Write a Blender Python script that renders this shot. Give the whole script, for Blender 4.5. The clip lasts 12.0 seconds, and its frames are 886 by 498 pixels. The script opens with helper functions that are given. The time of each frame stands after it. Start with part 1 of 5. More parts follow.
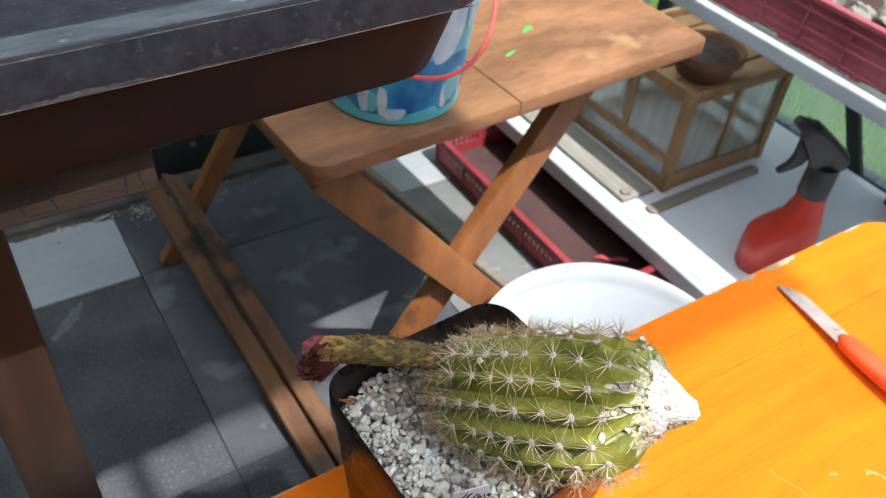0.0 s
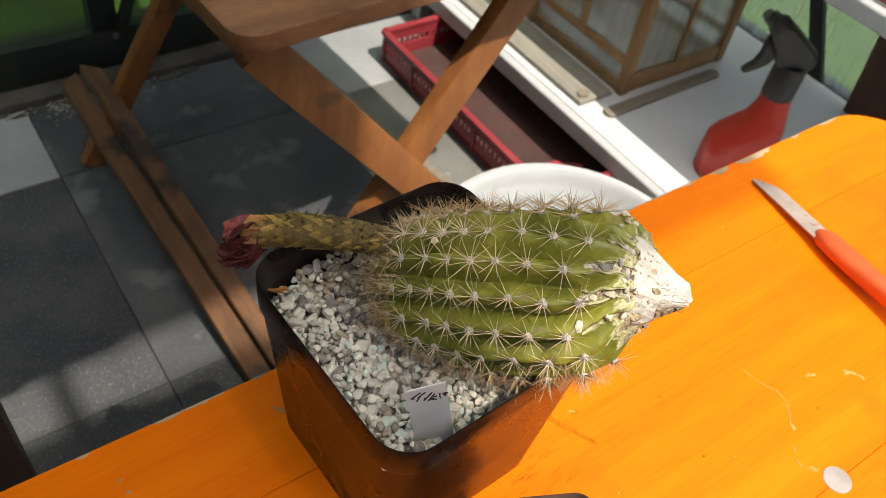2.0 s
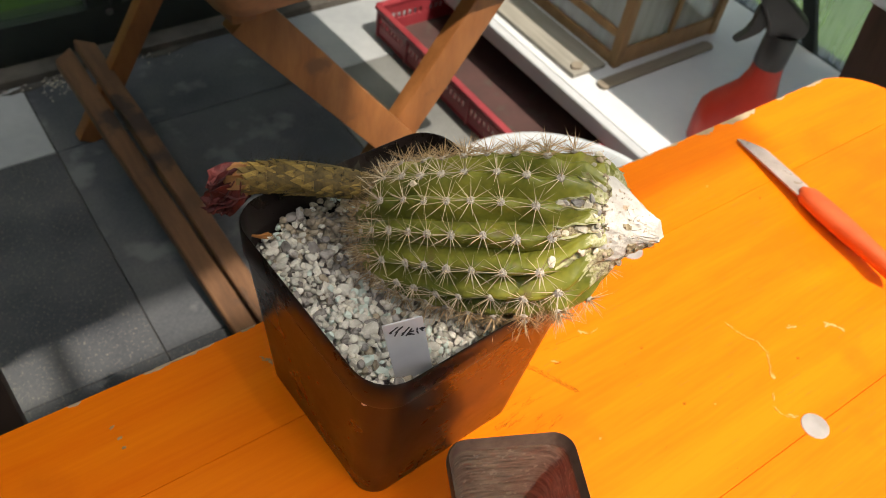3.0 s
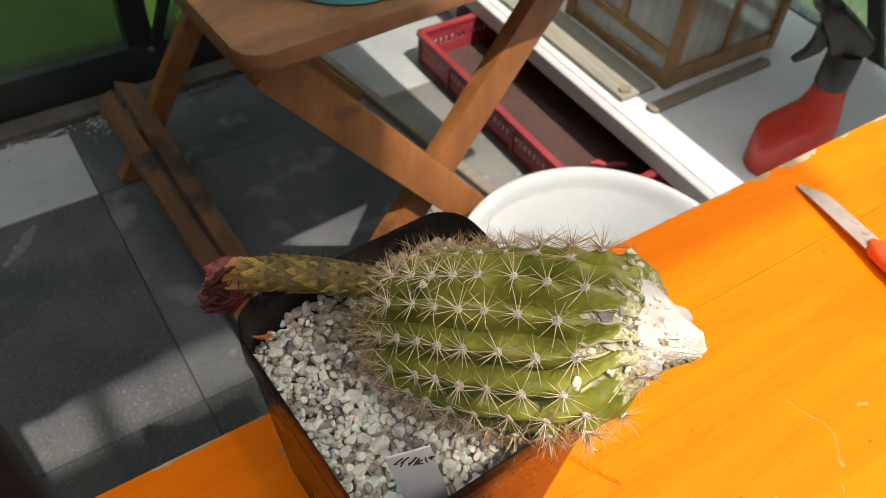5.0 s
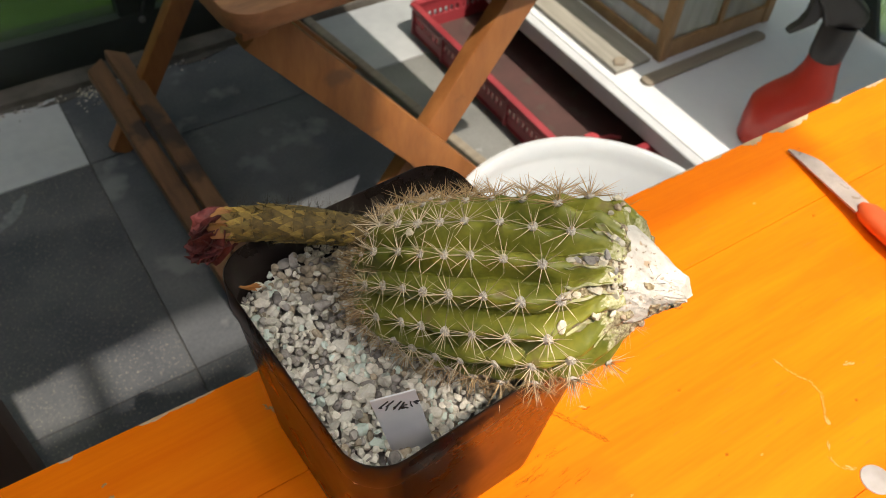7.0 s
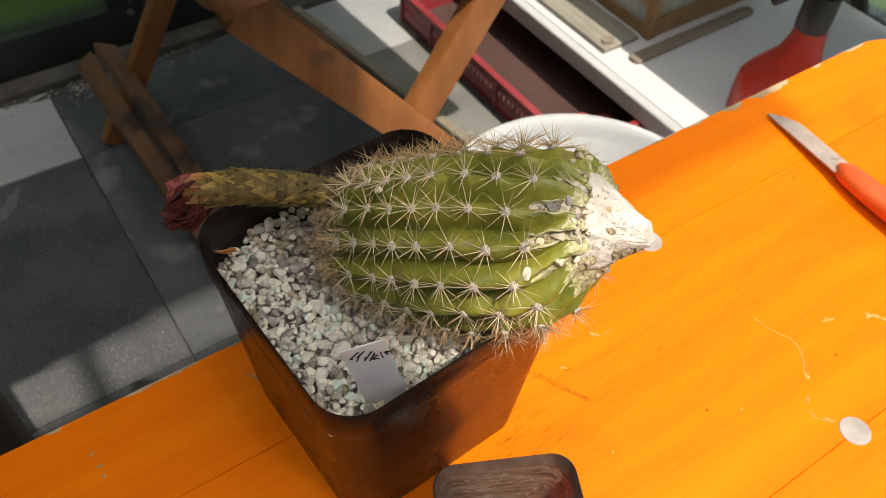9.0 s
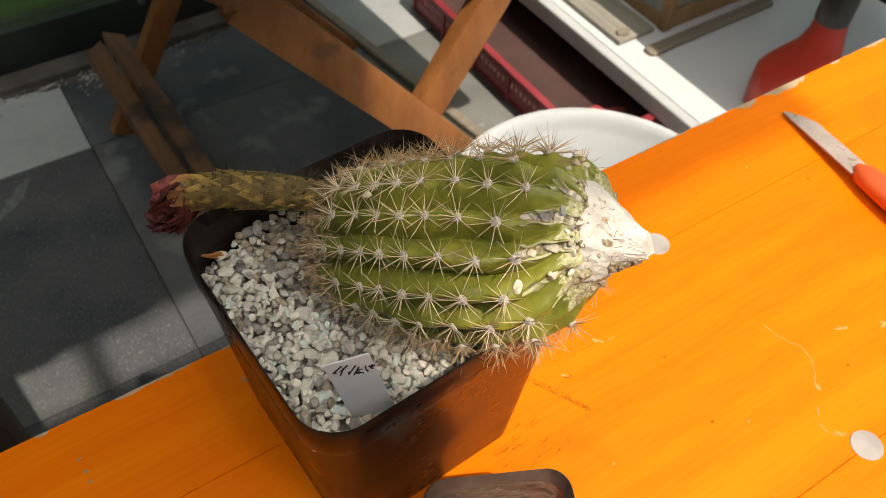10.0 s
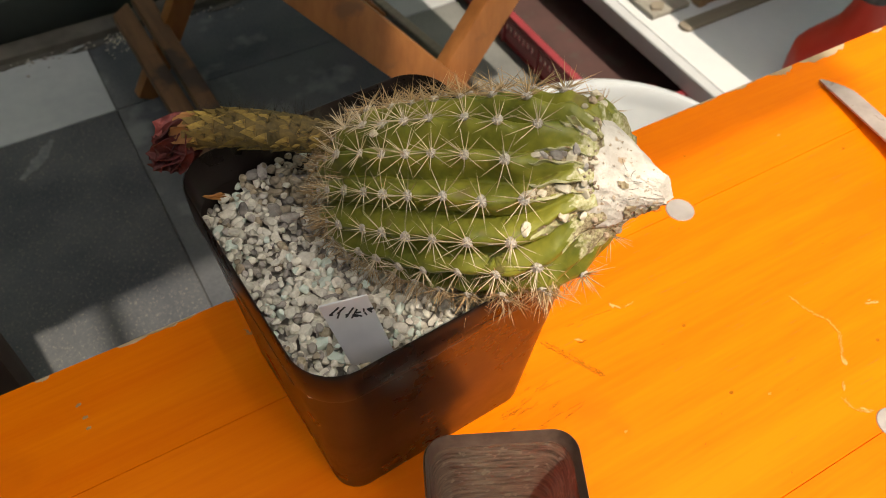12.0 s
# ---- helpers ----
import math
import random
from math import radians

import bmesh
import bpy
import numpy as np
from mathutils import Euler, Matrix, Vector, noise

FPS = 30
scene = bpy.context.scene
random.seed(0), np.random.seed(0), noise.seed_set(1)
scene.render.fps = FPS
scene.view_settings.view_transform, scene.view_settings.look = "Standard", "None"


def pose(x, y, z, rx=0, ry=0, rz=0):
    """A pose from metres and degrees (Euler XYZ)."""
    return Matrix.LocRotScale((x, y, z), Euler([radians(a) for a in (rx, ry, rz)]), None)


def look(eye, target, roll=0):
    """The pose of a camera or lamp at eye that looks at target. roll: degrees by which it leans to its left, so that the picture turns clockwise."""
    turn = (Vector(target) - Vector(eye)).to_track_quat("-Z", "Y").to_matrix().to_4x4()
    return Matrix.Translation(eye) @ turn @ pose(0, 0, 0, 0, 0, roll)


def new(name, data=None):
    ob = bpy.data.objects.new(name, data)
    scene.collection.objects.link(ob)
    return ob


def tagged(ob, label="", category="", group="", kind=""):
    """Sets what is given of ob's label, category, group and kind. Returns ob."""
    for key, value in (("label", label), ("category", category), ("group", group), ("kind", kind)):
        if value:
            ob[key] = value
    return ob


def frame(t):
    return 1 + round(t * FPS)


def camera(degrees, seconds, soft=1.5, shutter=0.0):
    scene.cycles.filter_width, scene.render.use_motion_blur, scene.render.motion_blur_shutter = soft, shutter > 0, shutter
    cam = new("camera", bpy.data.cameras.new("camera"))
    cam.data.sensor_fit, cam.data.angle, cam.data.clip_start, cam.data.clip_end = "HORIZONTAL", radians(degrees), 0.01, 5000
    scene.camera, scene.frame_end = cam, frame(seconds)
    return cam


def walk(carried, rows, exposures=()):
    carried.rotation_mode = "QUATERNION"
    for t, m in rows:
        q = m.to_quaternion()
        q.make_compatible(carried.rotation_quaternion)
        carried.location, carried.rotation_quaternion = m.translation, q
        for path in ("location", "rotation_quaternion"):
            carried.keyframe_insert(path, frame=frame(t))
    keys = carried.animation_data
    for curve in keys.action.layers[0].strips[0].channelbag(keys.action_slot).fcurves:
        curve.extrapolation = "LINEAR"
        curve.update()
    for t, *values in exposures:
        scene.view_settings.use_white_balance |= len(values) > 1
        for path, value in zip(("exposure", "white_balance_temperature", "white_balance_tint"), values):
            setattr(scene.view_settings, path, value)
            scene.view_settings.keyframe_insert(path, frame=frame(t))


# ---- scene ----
cam = camera(56.82, 12.0, soft=0.6)
cam.data.dof.use_dof, cam.data.dof.focus_distance, cam.data.dof.aperture_fstop = True, 0.345, 20.0
EXPOSURES = [(0, 0.87, 5750, 10), (0.5, 0.76, 6100, 10), (1.2, 0.53, 6720, 10), (4.4, 0.53, 6760, 10), (5.5, 0.57, 6700, 10), (7.5, 0.52, 6800, 10), (9.5, 0.43, 6900, 10), (12, 0.35, 7200, 10)]
PATH = [
    (0, (-0.1374, -0.3057, 0.9943), (0.7341, 0.9045, -0.3383), 5.87),
    (0.5, (-0.1154, -0.3154, 0.9768), (0.7088, 0.8671, -0.4098), 5.73),
    (1, (-0.123, -0.3041, 0.9489), (0.743, 0.7763, -0.4943), 8.14),
    (1.5, (-0.1209, -0.2815, 0.9248), (0.7861, 0.7589, -0.5226), 9.99),
    (2, (-0.1152, -0.2791, 0.9242), (0.8026, 0.7406, -0.5311), 10.49),
    (2.5, (-0.1206, -0.2915, 0.9202), (0.7883, 0.7094, -0.5536), 10.49),
    (2.7, (-0.1197, -0.3033, 0.918), (0.7876, 0.6895, -0.5623), 10.53),
    (4.3, (-0.0881, -0.2896, 0.9192), (0.7479, 0.784, -0.5466), 5.83),
    (4.5, (-0.0793, -0.2705, 0.9146), (0.7407, 0.8154, -0.5512), 5.26),
    (5, (-0.0674, -0.2647, 0.9187), (0.7257, 0.8212, -0.5617), 4.73),
    (5.5, (-0.0753, -0.2603, 0.9073), (0.6986, 0.8094, -0.595), 4.89),
    (6, (-0.0753, -0.2564, 0.8984), (0.6814, 0.8032, -0.6197), 4.99),
    (6.5, (-0.0695, -0.2711, 0.8992), (0.6995, 0.778, -0.62), 5.22),
    (7, (-0.0692, -0.2753, 0.9082), (0.7174, 0.774, -0.6018), 5.50),
    (7.5, (-0.0704, -0.2843, 0.9037), (0.7191, 0.7424, -0.6204), 5.78),
    (7.7, (-0.0738, -0.2866, 0.902), (0.7308, 0.7354, -0.6173), 6.01),
    (9.5, (-0.0585, -0.298, 0.9023), (0.698, 0.7522, -0.6224), 2.87),
    (10, (-0.0476, -0.2897, 0.8967), (0.6828, 0.7568, -0.6432), 3.00),
    (10.5, (-0.035, -0.2858, 0.8886), (0.6662, 0.7637, -0.6627), 3.05),
    (11, (-0.0426, -0.2923, 0.892), (0.6363, 0.7677, -0.6622), 2.38),
    (11.5, (-0.0419, -0.2895, 0.8831), (0.6243, 0.7571, -0.6856), 2.74),
    (12, (-0.0412, -0.2964, 0.8744), (0.6179, 0.758, -0.6921), 2.55),
]
walk(cam, [(t, look(eye, target, roll)) for t, eye, target, roll in PATH], EXPOSURES)

# ---- world, sun, exposure ----
SUN_TO = Vector((0.08, -0.55, 1.0)).normalized()
scene.view_settings.exposure = 0.0
world = bpy.data.worlds.new("sky")
scene.world = world
world.use_nodes = True
wn = world.node_tree.nodes
sky = wn.new("ShaderNodeTexSky")
sky.sky_type = "NISHITA"
sky.sun_disc = False
sky.sun_elevation = math.asin(SUN_TO.z)
sky.sun_rotation = math.atan2(SUN_TO.x, SUN_TO.y)
sky.air_density, sky.dust_density = 1.0, 2.0
wn["Background"].inputs["Strength"].default_value = 0.15
world.node_tree.links.new(sky.outputs["Color"], wn["Background"].inputs["Color"])
sun = new("sun", bpy.data.lights.new("sun", "SUN"))
sun.data.energy, sun.data.angle, sun.data.color = 3.6, radians(0.7), (1.0, 0.93, 0.82)
sun.matrix_world = look(SUN_TO * 10, (0, 0, 0))


# ---- materials ----
def mat(name, c1, c2=None, rough=0.5, scale=8.0, stretch=(1, 1, 1), bump=0.1, fine=60.0, metal=0.0, spots=None, per_object=0.0, per_island=0.0, trans=0.0, coat=0.0, dist=0.002):
    """Two colours mixed by noise at two scales, with fine relief; spots: (colour, scale, amount) for worn or dirty patches."""
    m = bpy.data.materials.new(name)
    m.use_nodes = True
    n, l = m.node_tree.nodes, m.node_tree.links
    b = n["Principled BSDF"]
    co = n.new("ShaderNodeTexCoord")
    mp = n.new("ShaderNodeMapping")
    mp.inputs["Scale"].default_value = stretch
    l.new(co.outputs["Object"], mp.inputs["Vector"])
    big = n.new("ShaderNodeTexNoise")
    big.inputs["Scale"].default_value, big.inputs["Detail"].default_value = scale, 6.0
    small = n.new("ShaderNodeTexNoise")
    small.inputs["Scale"].default_value, small.inputs["Detail"].default_value = fine, 4.0
    for t in (big, small):
        l.new(mp.outputs["Vector"], t.inputs["Vector"])
    add = n.new("ShaderNodeMath")
    add.operation = "MULTIPLY_ADD"
    add.inputs[1].default_value, add.inputs[2].default_value = 0.35, -0.175
    l.new(small.outputs["Fac"], add.inputs[0])
    tot = n.new("ShaderNodeMath")
    l.new(big.outputs["Fac"], tot.inputs[0])
    l.new(add.outputs[0], tot.inputs[1])
    ramp = n.new("ShaderNodeValToRGB")
    ramp.color_ramp.elements[0].position, ramp.color_ramp.elements[1].position = 0.32, 0.68
    ramp.color_ramp.elements[0].color = (*c1, 1)
    ramp.color_ramp.elements[1].color = (*(c2 or [v * 1.15 for v in c1]), 1)
    l.new(tot.outputs[0], ramp.inputs["Fac"])
    colour = ramp.outputs["Color"]
    if spots:
        sc, ss, amount = spots
        sp = n.new("ShaderNodeTexNoise")
        sp.inputs["Scale"].default_value, sp.inputs["Detail"].default_value = ss, 8.0
        l.new(co.outputs["Object"], sp.inputs["Vector"])
        sr = n.new("ShaderNodeValToRGB")
        sr.color_ramp.elements[0].position, sr.color_ramp.elements[1].position = 1 - amount, 1 - amount + 0.08
        l.new(sp.outputs["Fac"], sr.inputs["Fac"])
        mx = n.new("ShaderNodeMix")
        mx.data_type = "RGBA"
        l.new(sr.outputs["Color"], mx.inputs["Factor"])
        l.new(colour, mx.inputs["A"])
        mx.inputs["B"].default_value = (*sc, 1)
        colour = mx.outputs["Result"]
    if per_object or per_island:
        hv = n.new("ShaderNodeHueSaturation")
        if per_object:
            src = n.new("ShaderNodeObjectInfo").outputs["Random"]
        else:
            src = n.new("ShaderNodeNewGeometry").outputs["Random Per Island"]
        mr = n.new("ShaderNodeMapRange")
        k = per_object or per_island
        mr.inputs["To Min"].default_value, mr.inputs["To Max"].default_value = 1 - k, 1 + k
        l.new(src, mr.inputs["Value"])
        l.new(mr.outputs["Result"], hv.inputs["Value"])
        l.new(colour, hv.inputs["Color"])
        colour = hv.outputs["Color"]
    l.new(colour, b.inputs["Base Color"])
    rr = n.new("ShaderNodeMapRange")
    rr.inputs["To Min"].default_value, rr.inputs["To Max"].default_value = max(rough - 0.1, 0.03), min(rough + 0.12, 1.0)
    l.new(tot.outputs[0], rr.inputs["Value"])
    l.new(rr.outputs["Result"], b.inputs["Roughness"])
    b.inputs["Metallic"].default_value = metal
    b.inputs["Transmission Weight"].default_value = trans
    b.inputs["Coat Weight"].default_value = coat
    if bump:
        bp = n.new("ShaderNodeBump")
        bp.inputs["Strength"].default_value, bp.inputs["Distance"].default_value = bump, dist
        l.new(tot.outputs[0], bp.inputs["Height"])
        l.new(bp.outputs["Normal"], b.inputs["Normal"])
    return m


def pane_mat(name, tint, clear):
    """Twin-wall plastic sheet: part of the light goes straight through, the rest is scattered; fine upright flutes."""
    m = bpy.data.materials.new(name)
    m.use_nodes = True
    n, l = m.node_tree.nodes, m.node_tree.links
    n.remove(n["Principled BSDF"])
    out = n["Material Output"]
    tr = n.new("ShaderNodeBsdfTransparent")
    tr.inputs["Color"].default_value = (*tint, 1)
    tl = n.new("ShaderNodeBsdfTranslucent")
    tl.inputs["Color"].default_value = (*tint, 1)
    gl = n.new("ShaderNodeBsdfGlossy")
    gl.inputs["Roughness"].default_value = 0.25
    co = n.new("ShaderNodeTexCoord")
    nz = n.new("ShaderNodeTexNoise")
    nz.inputs["Scale"].default_value = 9.0
    mp = n.new("ShaderNodeMapping")
    mp.inputs["Scale"].default_value = (6, 6, 0.8)
    l.new(co.outputs["Object"], mp.inputs["Vector"])
    l.new(mp.outputs["Vector"], nz.inputs["Vector"])
    mr = n.new("ShaderNodeMapRange")
    mr.inputs["To Min"].default_value, mr.inputs["To Max"].default_value = (1 - clear) * 0.6, min(1.0, (1 - clear) * 1.4)
    l.new(nz.outputs["Fac"], mr.inputs["Value"])
    mix = n.new("ShaderNodeMixShader")
    l.new(mr.outputs["Result"], mix.inputs["Fac"])
    l.new(tr.outputs[0], mix.inputs[1])
    l.new(tl.outputs[0], mix.inputs[2])
    mix2 = n.new("ShaderNodeMixShader")
    mix2.inputs["Fac"].default_value = 0.04
    l.new(mix.outputs[0], mix2.inputs[1])
    l.new(gl.outputs[0], mix2.inputs[2])
    l.new(mix2.outputs[0], out.inputs["Surface"])
    return m


def worn_zone(m, attribute, c1, c2, fine):
    """Lays a second, rougher surface over a material where a stored value of the mesh is high, with a ragged edge."""
    n, l = m.node_tree.nodes, m.node_tree.links
    b = n["Principled BSDF"]
    co = n.new("ShaderNodeTexCoord")
    at = n.new("ShaderNodeAttribute")
    at.attribute_name = attribute
    nz, tone = n.new("ShaderNodeTexNoise"), n.new("ShaderNodeTexNoise")
    nz.inputs["Scale"].default_value, nz.inputs["Detail"].default_value = fine, 6.0
    tone.inputs["Scale"].default_value, tone.inputs["Detail"].default_value = fine * 1.7, 5.0
    for t in (nz, tone):
        l.new(co.outputs["Object"], t.inputs["Vector"])
    add = n.new("ShaderNodeMath")
    l.new(at.outputs["Fac"], add.inputs[0])
    l.new(nz.outputs["Fac"], add.inputs[1])
    fac = n.new("ShaderNodeMapRange")
    fac.inputs["From Min"].default_value, fac.inputs["From Max"].default_value = 0.94, 1.08
    l.new(add.outputs[0], fac.inputs["Value"])
    ramp = n.new("ShaderNodeValToRGB")
    ramp.color_ramp.elements[0].position, ramp.color_ramp.elements[1].position = 0.36, 0.64
    ramp.color_ramp.elements[0].color, ramp.color_ramp.elements[1].color = (*c1, 1), (*c2, 1)
    l.new(tone.outputs["Fac"], ramp.inputs["Fac"])
    for key, socket in (("Base Color", ramp.outputs["Color"]), ("Roughness", None)):
        mx = n.new("ShaderNodeMix")
        mx.data_type = "RGBA" if socket else "FLOAT"
        was = b.inputs[key].links[0].from_socket
        ins = [i for i in mx.inputs if i.enabled]
        outs = [o for o in mx.outputs if o.enabled]
        l.new(fac.outputs["Result"], ins[0])
        l.new(was, ins[1])
        if socket:
            l.new(socket, ins[2])
        else:
            ins[2].default_value = 0.85
        l.new(outs[0], b.inputs[key])
    return m


GRAIN_X = (0.6, 9, 9)
GRAIN_Y = (9, 0.6, 9)
ORANGE = mat("orange_varnish", (0.85, 0.158, 0.002), (0.93, 0.212, 0.003), 0.5, 5, GRAIN_X, 0.12, 40, spots=((0.78, 0.146, 0.003), 7, 0.38), coat=0.0, dist=0.0006)
ORANGE.node_tree.nodes["Principled BSDF"].inputs["Specular IOR Level"].default_value = 0.12
BARE = mat("bare_wood", (0.40, 0.27, 0.15), (0.56, 0.41, 0.26), 0.75, 30, bump=0.3)
STEEL_DISC = mat("painted_rivet", (0.40, 0.34, 0.31), (0.50, 0.44, 0.41), 0.5, 60, metal=0.3, bump=0.05)
DARK_LINE = mat("dirt_line", (0.30, 0.090, 0.006), (0.48, 0.140, 0.008), 0.9, 120, bump=0.1)
DARK_LINE.node_tree.nodes["Principled BSDF"].inputs["Specular IOR Level"].default_value = 0.05
GRAIN = mat("grain_line", (0.58, 0.105, 0.003), (0.72, 0.150, 0.004), 0.6, 200, bump=0)
SCUFF = mat("pale_scuff", (0.86, 0.225, 0.02), (0.82, 0.30, 0.065), 0.7, 700, bump=0.2)
PALE_RUB = mat("pale_grey_rub", (0.72, 0.27, 0.055), (0.74, 0.37, 0.13), 0.8, 700, bump=0.2)
CHIP = mat("bared_chip", (0.42, 0.22, 0.09), (0.52, 0.33, 0.17), 0.8, 500, bump=0.3)
GREY_STEEL = mat("grey_steel", (0.14, 0.14, 0.14), (0.2, 0.2, 0.2), 0.45, 20, metal=0.7)
POT_BLACK = mat("black_pot_plastic", (0.0100, 0.0066, 0.0060), (0.0175, 0.0112, 0.0098), 0.28, 25, bump=0.06, fine=160, spots=((0.036, 0.026, 0.022), 60, 0.33), dist=0.0005)
POT_BLACK.node_tree.nodes["Principled BSDF"].inputs["Specular IOR Level"].default_value = 0.42
POT_DUSTY = mat("dusty_pot_plastic", (0.050, 0.030, 0.021), (0.135, 0.096, 0.068), 0.5, 150, (0.5, 0.5, 3.0), 0.6, 500, spots=((0.145, 0.110, 0.080), 300, 0.42), dist=0.0008)
POT_RIM = mat("brown_black_rim", (0.095, 0.054, 0.040), (0.150, 0.095, 0.070), 0.4, 120, bump=0.3, fine=500, dist=0.0005)
POT_DUSTY.node_tree.nodes["Principled BSDF"].inputs["Subsurface Weight"].default_value = 0.25
POT_DUSTY.node_tree.nodes["Principled BSDF"].inputs["Subsurface Radius"].default_value = (0.02, 0.008, 0.004)
POT_DUSTY.node_tree.nodes["Principled BSDF"].inputs["Subsurface Scale"].default_value = 1.0
STONE = mat("pumice", (0.565, 0.515, 0.435), (0.785, 0.735, 0.645), 0.92, 260, bump=0.4, fine=1100, per_island=0.22, dist=0.001)
SCRAPE = mat("dusty_scrape", (0.040, 0.032, 0.027), (0.075, 0.060, 0.050), 0.8, 300, bump=0.2)
STONE_TAN = mat("brown_stone", (0.27, 0.21, 0.145), (0.47, 0.39, 0.29), 0.95, 260, bump=0.4, fine=1100, per_island=0.30, dist=0.001)
STONE_DUSTY = mat("dusty_stone", (0.47, 0.40, 0.30), (0.70, 0.63, 0.50), 0.95, 260, bump=0.4, fine=1100, per_island=0.25, dist=0.001)
STONE_GREY = mat("grey_pumice", (0.235, 0.205, 0.185), (0.40, 0.36, 0.325), 0.92, 260, bump=0.4, fine=1100, per_island=0.35, dist=0.001)
GRIT = mat("brown_grit", (0.24, 0.165, 0.11), (0.46, 0.36, 0.26), 0.92, 260, bump=0.4, fine=1100, per_island=0.35, dist=0.001)
STONE_GREEN = mat("pale_green_stone", (0.53, 0.60, 0.53), (0.68, 0.74, 0.67), 0.85, 120, bump=0.4, fine=700, per_island=0.2, dist=0.001)
SOIL = mat("dark_soil", (0.03, 0.02, 0.015), (0.07, 0.05, 0.035), 0.95, 60, bump=0.7)
CACTUS = mat("cactus_skin", (0.114, 0.129, 0.018), (0.285, 0.268, 0.038), 0.34, 45, (1, 1, 1), 0.2, 380, spots=((0.20, 0.15, 0.05), 60, 0.37), dist=0.0008)
worn_zone(CACTUS, "torn", (0.30, 0.29, 0.10), (0.60, 0.55, 0.36), 420)
worn_zone(CACTUS, "cork", (0.14, 0.10, 0.05), (0.40, 0.33, 0.20), 520)
SPINE = mat("spine", (0.46, 0.35, 0.22), (0.70, 0.58, 0.42), 0.5, 200, bump=0, per_island=0.30)
SPINE_BROWN = mat("golden_brown_spine", (0.34, 0.20, 0.09), (0.52, 0.36, 0.19), 0.5, 200, bump=0, per_island=0.35)
WOOL = mat("areole_wool", (0.44, 0.375, 0.32), (0.62, 0.55, 0.48), 0.95, 900, bump=0.8, fine=1500)
ROOT = mat("white_root_core", (0.53, 0.47, 0.415), (0.68, 0.63, 0.57), 0.88, 150, bump=0.8, fine=300, spots=((0.44, 0.31, 0.20), 170, 0.37), dist=0.002)
CORK = mat("corky_skin", (0.22, 0.16, 0.085), (0.46, 0.38, 0.25), 0.9, 170, bump=0.9, fine=600, spots=((0.15, 0.09, 0.05), 260, 0.44))
SCAB = mat("pale_scab", (0.40, 0.31, 0.23), (0.52, 0.44, 0.35), 0.9, 300, bump=0.5, fine=700)
TORN = mat("torn_pale_tissue", (0.34, 0.33, 0.13), (0.60, 0.55, 0.37), 0.8, 160, bump=0.6, fine=600, spots=((0.30, 0.20, 0.10), 220, 0.40))
BUD = mat("bud_skin", (0.085, 0.058, 0.018), (0.185, 0.120, 0.034), 0.75, 190, bump=0.9, fine=700, dist=0.0015)
SCALE_TIP = mat("bud_scale", (0.145, 0.084, 0.021), (0.300, 0.200, 0.044), 0.7, 220, bump=0.8, fine=600, per_object=0.5, dist=0.0012)
PETAL = mat("withered_petal", (0.046, 0.005, 0.006), (0.105, 0.016, 0.014), 0.75, 160, (1, 1, 1), 0.7, 500, per_object=0.35)
PETAL_TAN = mat("outer_petal", (0.26, 0.11, 0.04), (0.36, 0.185, 0.06), 0.6, 120, bump=0.3, per_object=0.25)
HAIR = mat("dark_hair", (0.022, 0.018, 0.012), (0.055, 0.045, 0.028), 0.8, 100, bump=0)
LABEL = mat("label_plastic", (0.60, 0.58, 0.61), (0.67, 0.65, 0.67), 0.35, 60, bump=0.05)
INK = mat("pen_ink", (0.02, 0.018, 0.02), (0.035, 0.03, 0.035), 0.6, 100, bump=0)
BLADE = mat("knife_steel", (0.42, 0.33, 0.29), (0.54, 0.44, 0.39), 0.55, 60, (1, 1, 1), 0.08, 300, metal=0.35, spots=((0.34, 0.24, 0.18), 120, 0.40))
HANDLE = mat("orange_red_plastic", (0.64, 0.095, 0.022), (0.73, 0.125, 0.03), 0.42, 30, bump=0.08)
BOWL = mat("white_plastic", (0.58, 0.62, 0.66), (0.64, 0.68, 0.71), 0.4, 8, bump=0.03)
BOWL.node_tree.nodes["Principled BSDF"].inputs["Subsurface Weight"].default_value = 0.6
BOWL.node_tree.nodes["Principled BSDF"].inputs["Subsurface Radius"].default_value = (0.06, 0.06, 0.06)
BOWL.node_tree.nodes["Principled BSDF"].inputs["Subsurface Scale"].default_value = 1.0
TABLE_WOOD = mat("brown_stained_wood", (0.165, 0.072, 0.030), (0.33, 0.156, 0.066), 0.6, 7, (1.2, 3.5, 3), 0.4, 60, spots=((0.36, 0.205, 0.095), 13, 0.36), per_object=0.08, dist=0.0015)
LEG_WOOD = mat("orange_brown_wood", (0.235, 0.084, 0.023), (0.345, 0.134, 0.040), 0.5, 8, (5, 5, 1.2), 0.25, 50, spots=((0.17, 0.07, 0.028), 20, 0.36), per_object=0.1, dist=0.001)
SLAT_WOOD = mat("weathered_slat", (0.105, 0.048, 0.021), (0.190, 0.090, 0.040), 0.7, 8, GRAIN_Y, 0.3, 60, spots=((0.05, 0.028, 0.019), 12, 0.42), dist=0.001)
BOARD_BROWN = mat("reddish_brown_board", (0.075, 0.036, 0.024), (0.13, 0.064, 0.042), 0.6, 8, (6, 6, 0.8), 0.3, 60, dist=0.001)
DARK_WOOD = mat("dark_brown_wood", (0.020, 0.010, 0.0065), (0.040, 0.020, 0.012), 0.6, 8, (6, 6, 0.8), 0.3, 60, dist=0.001)
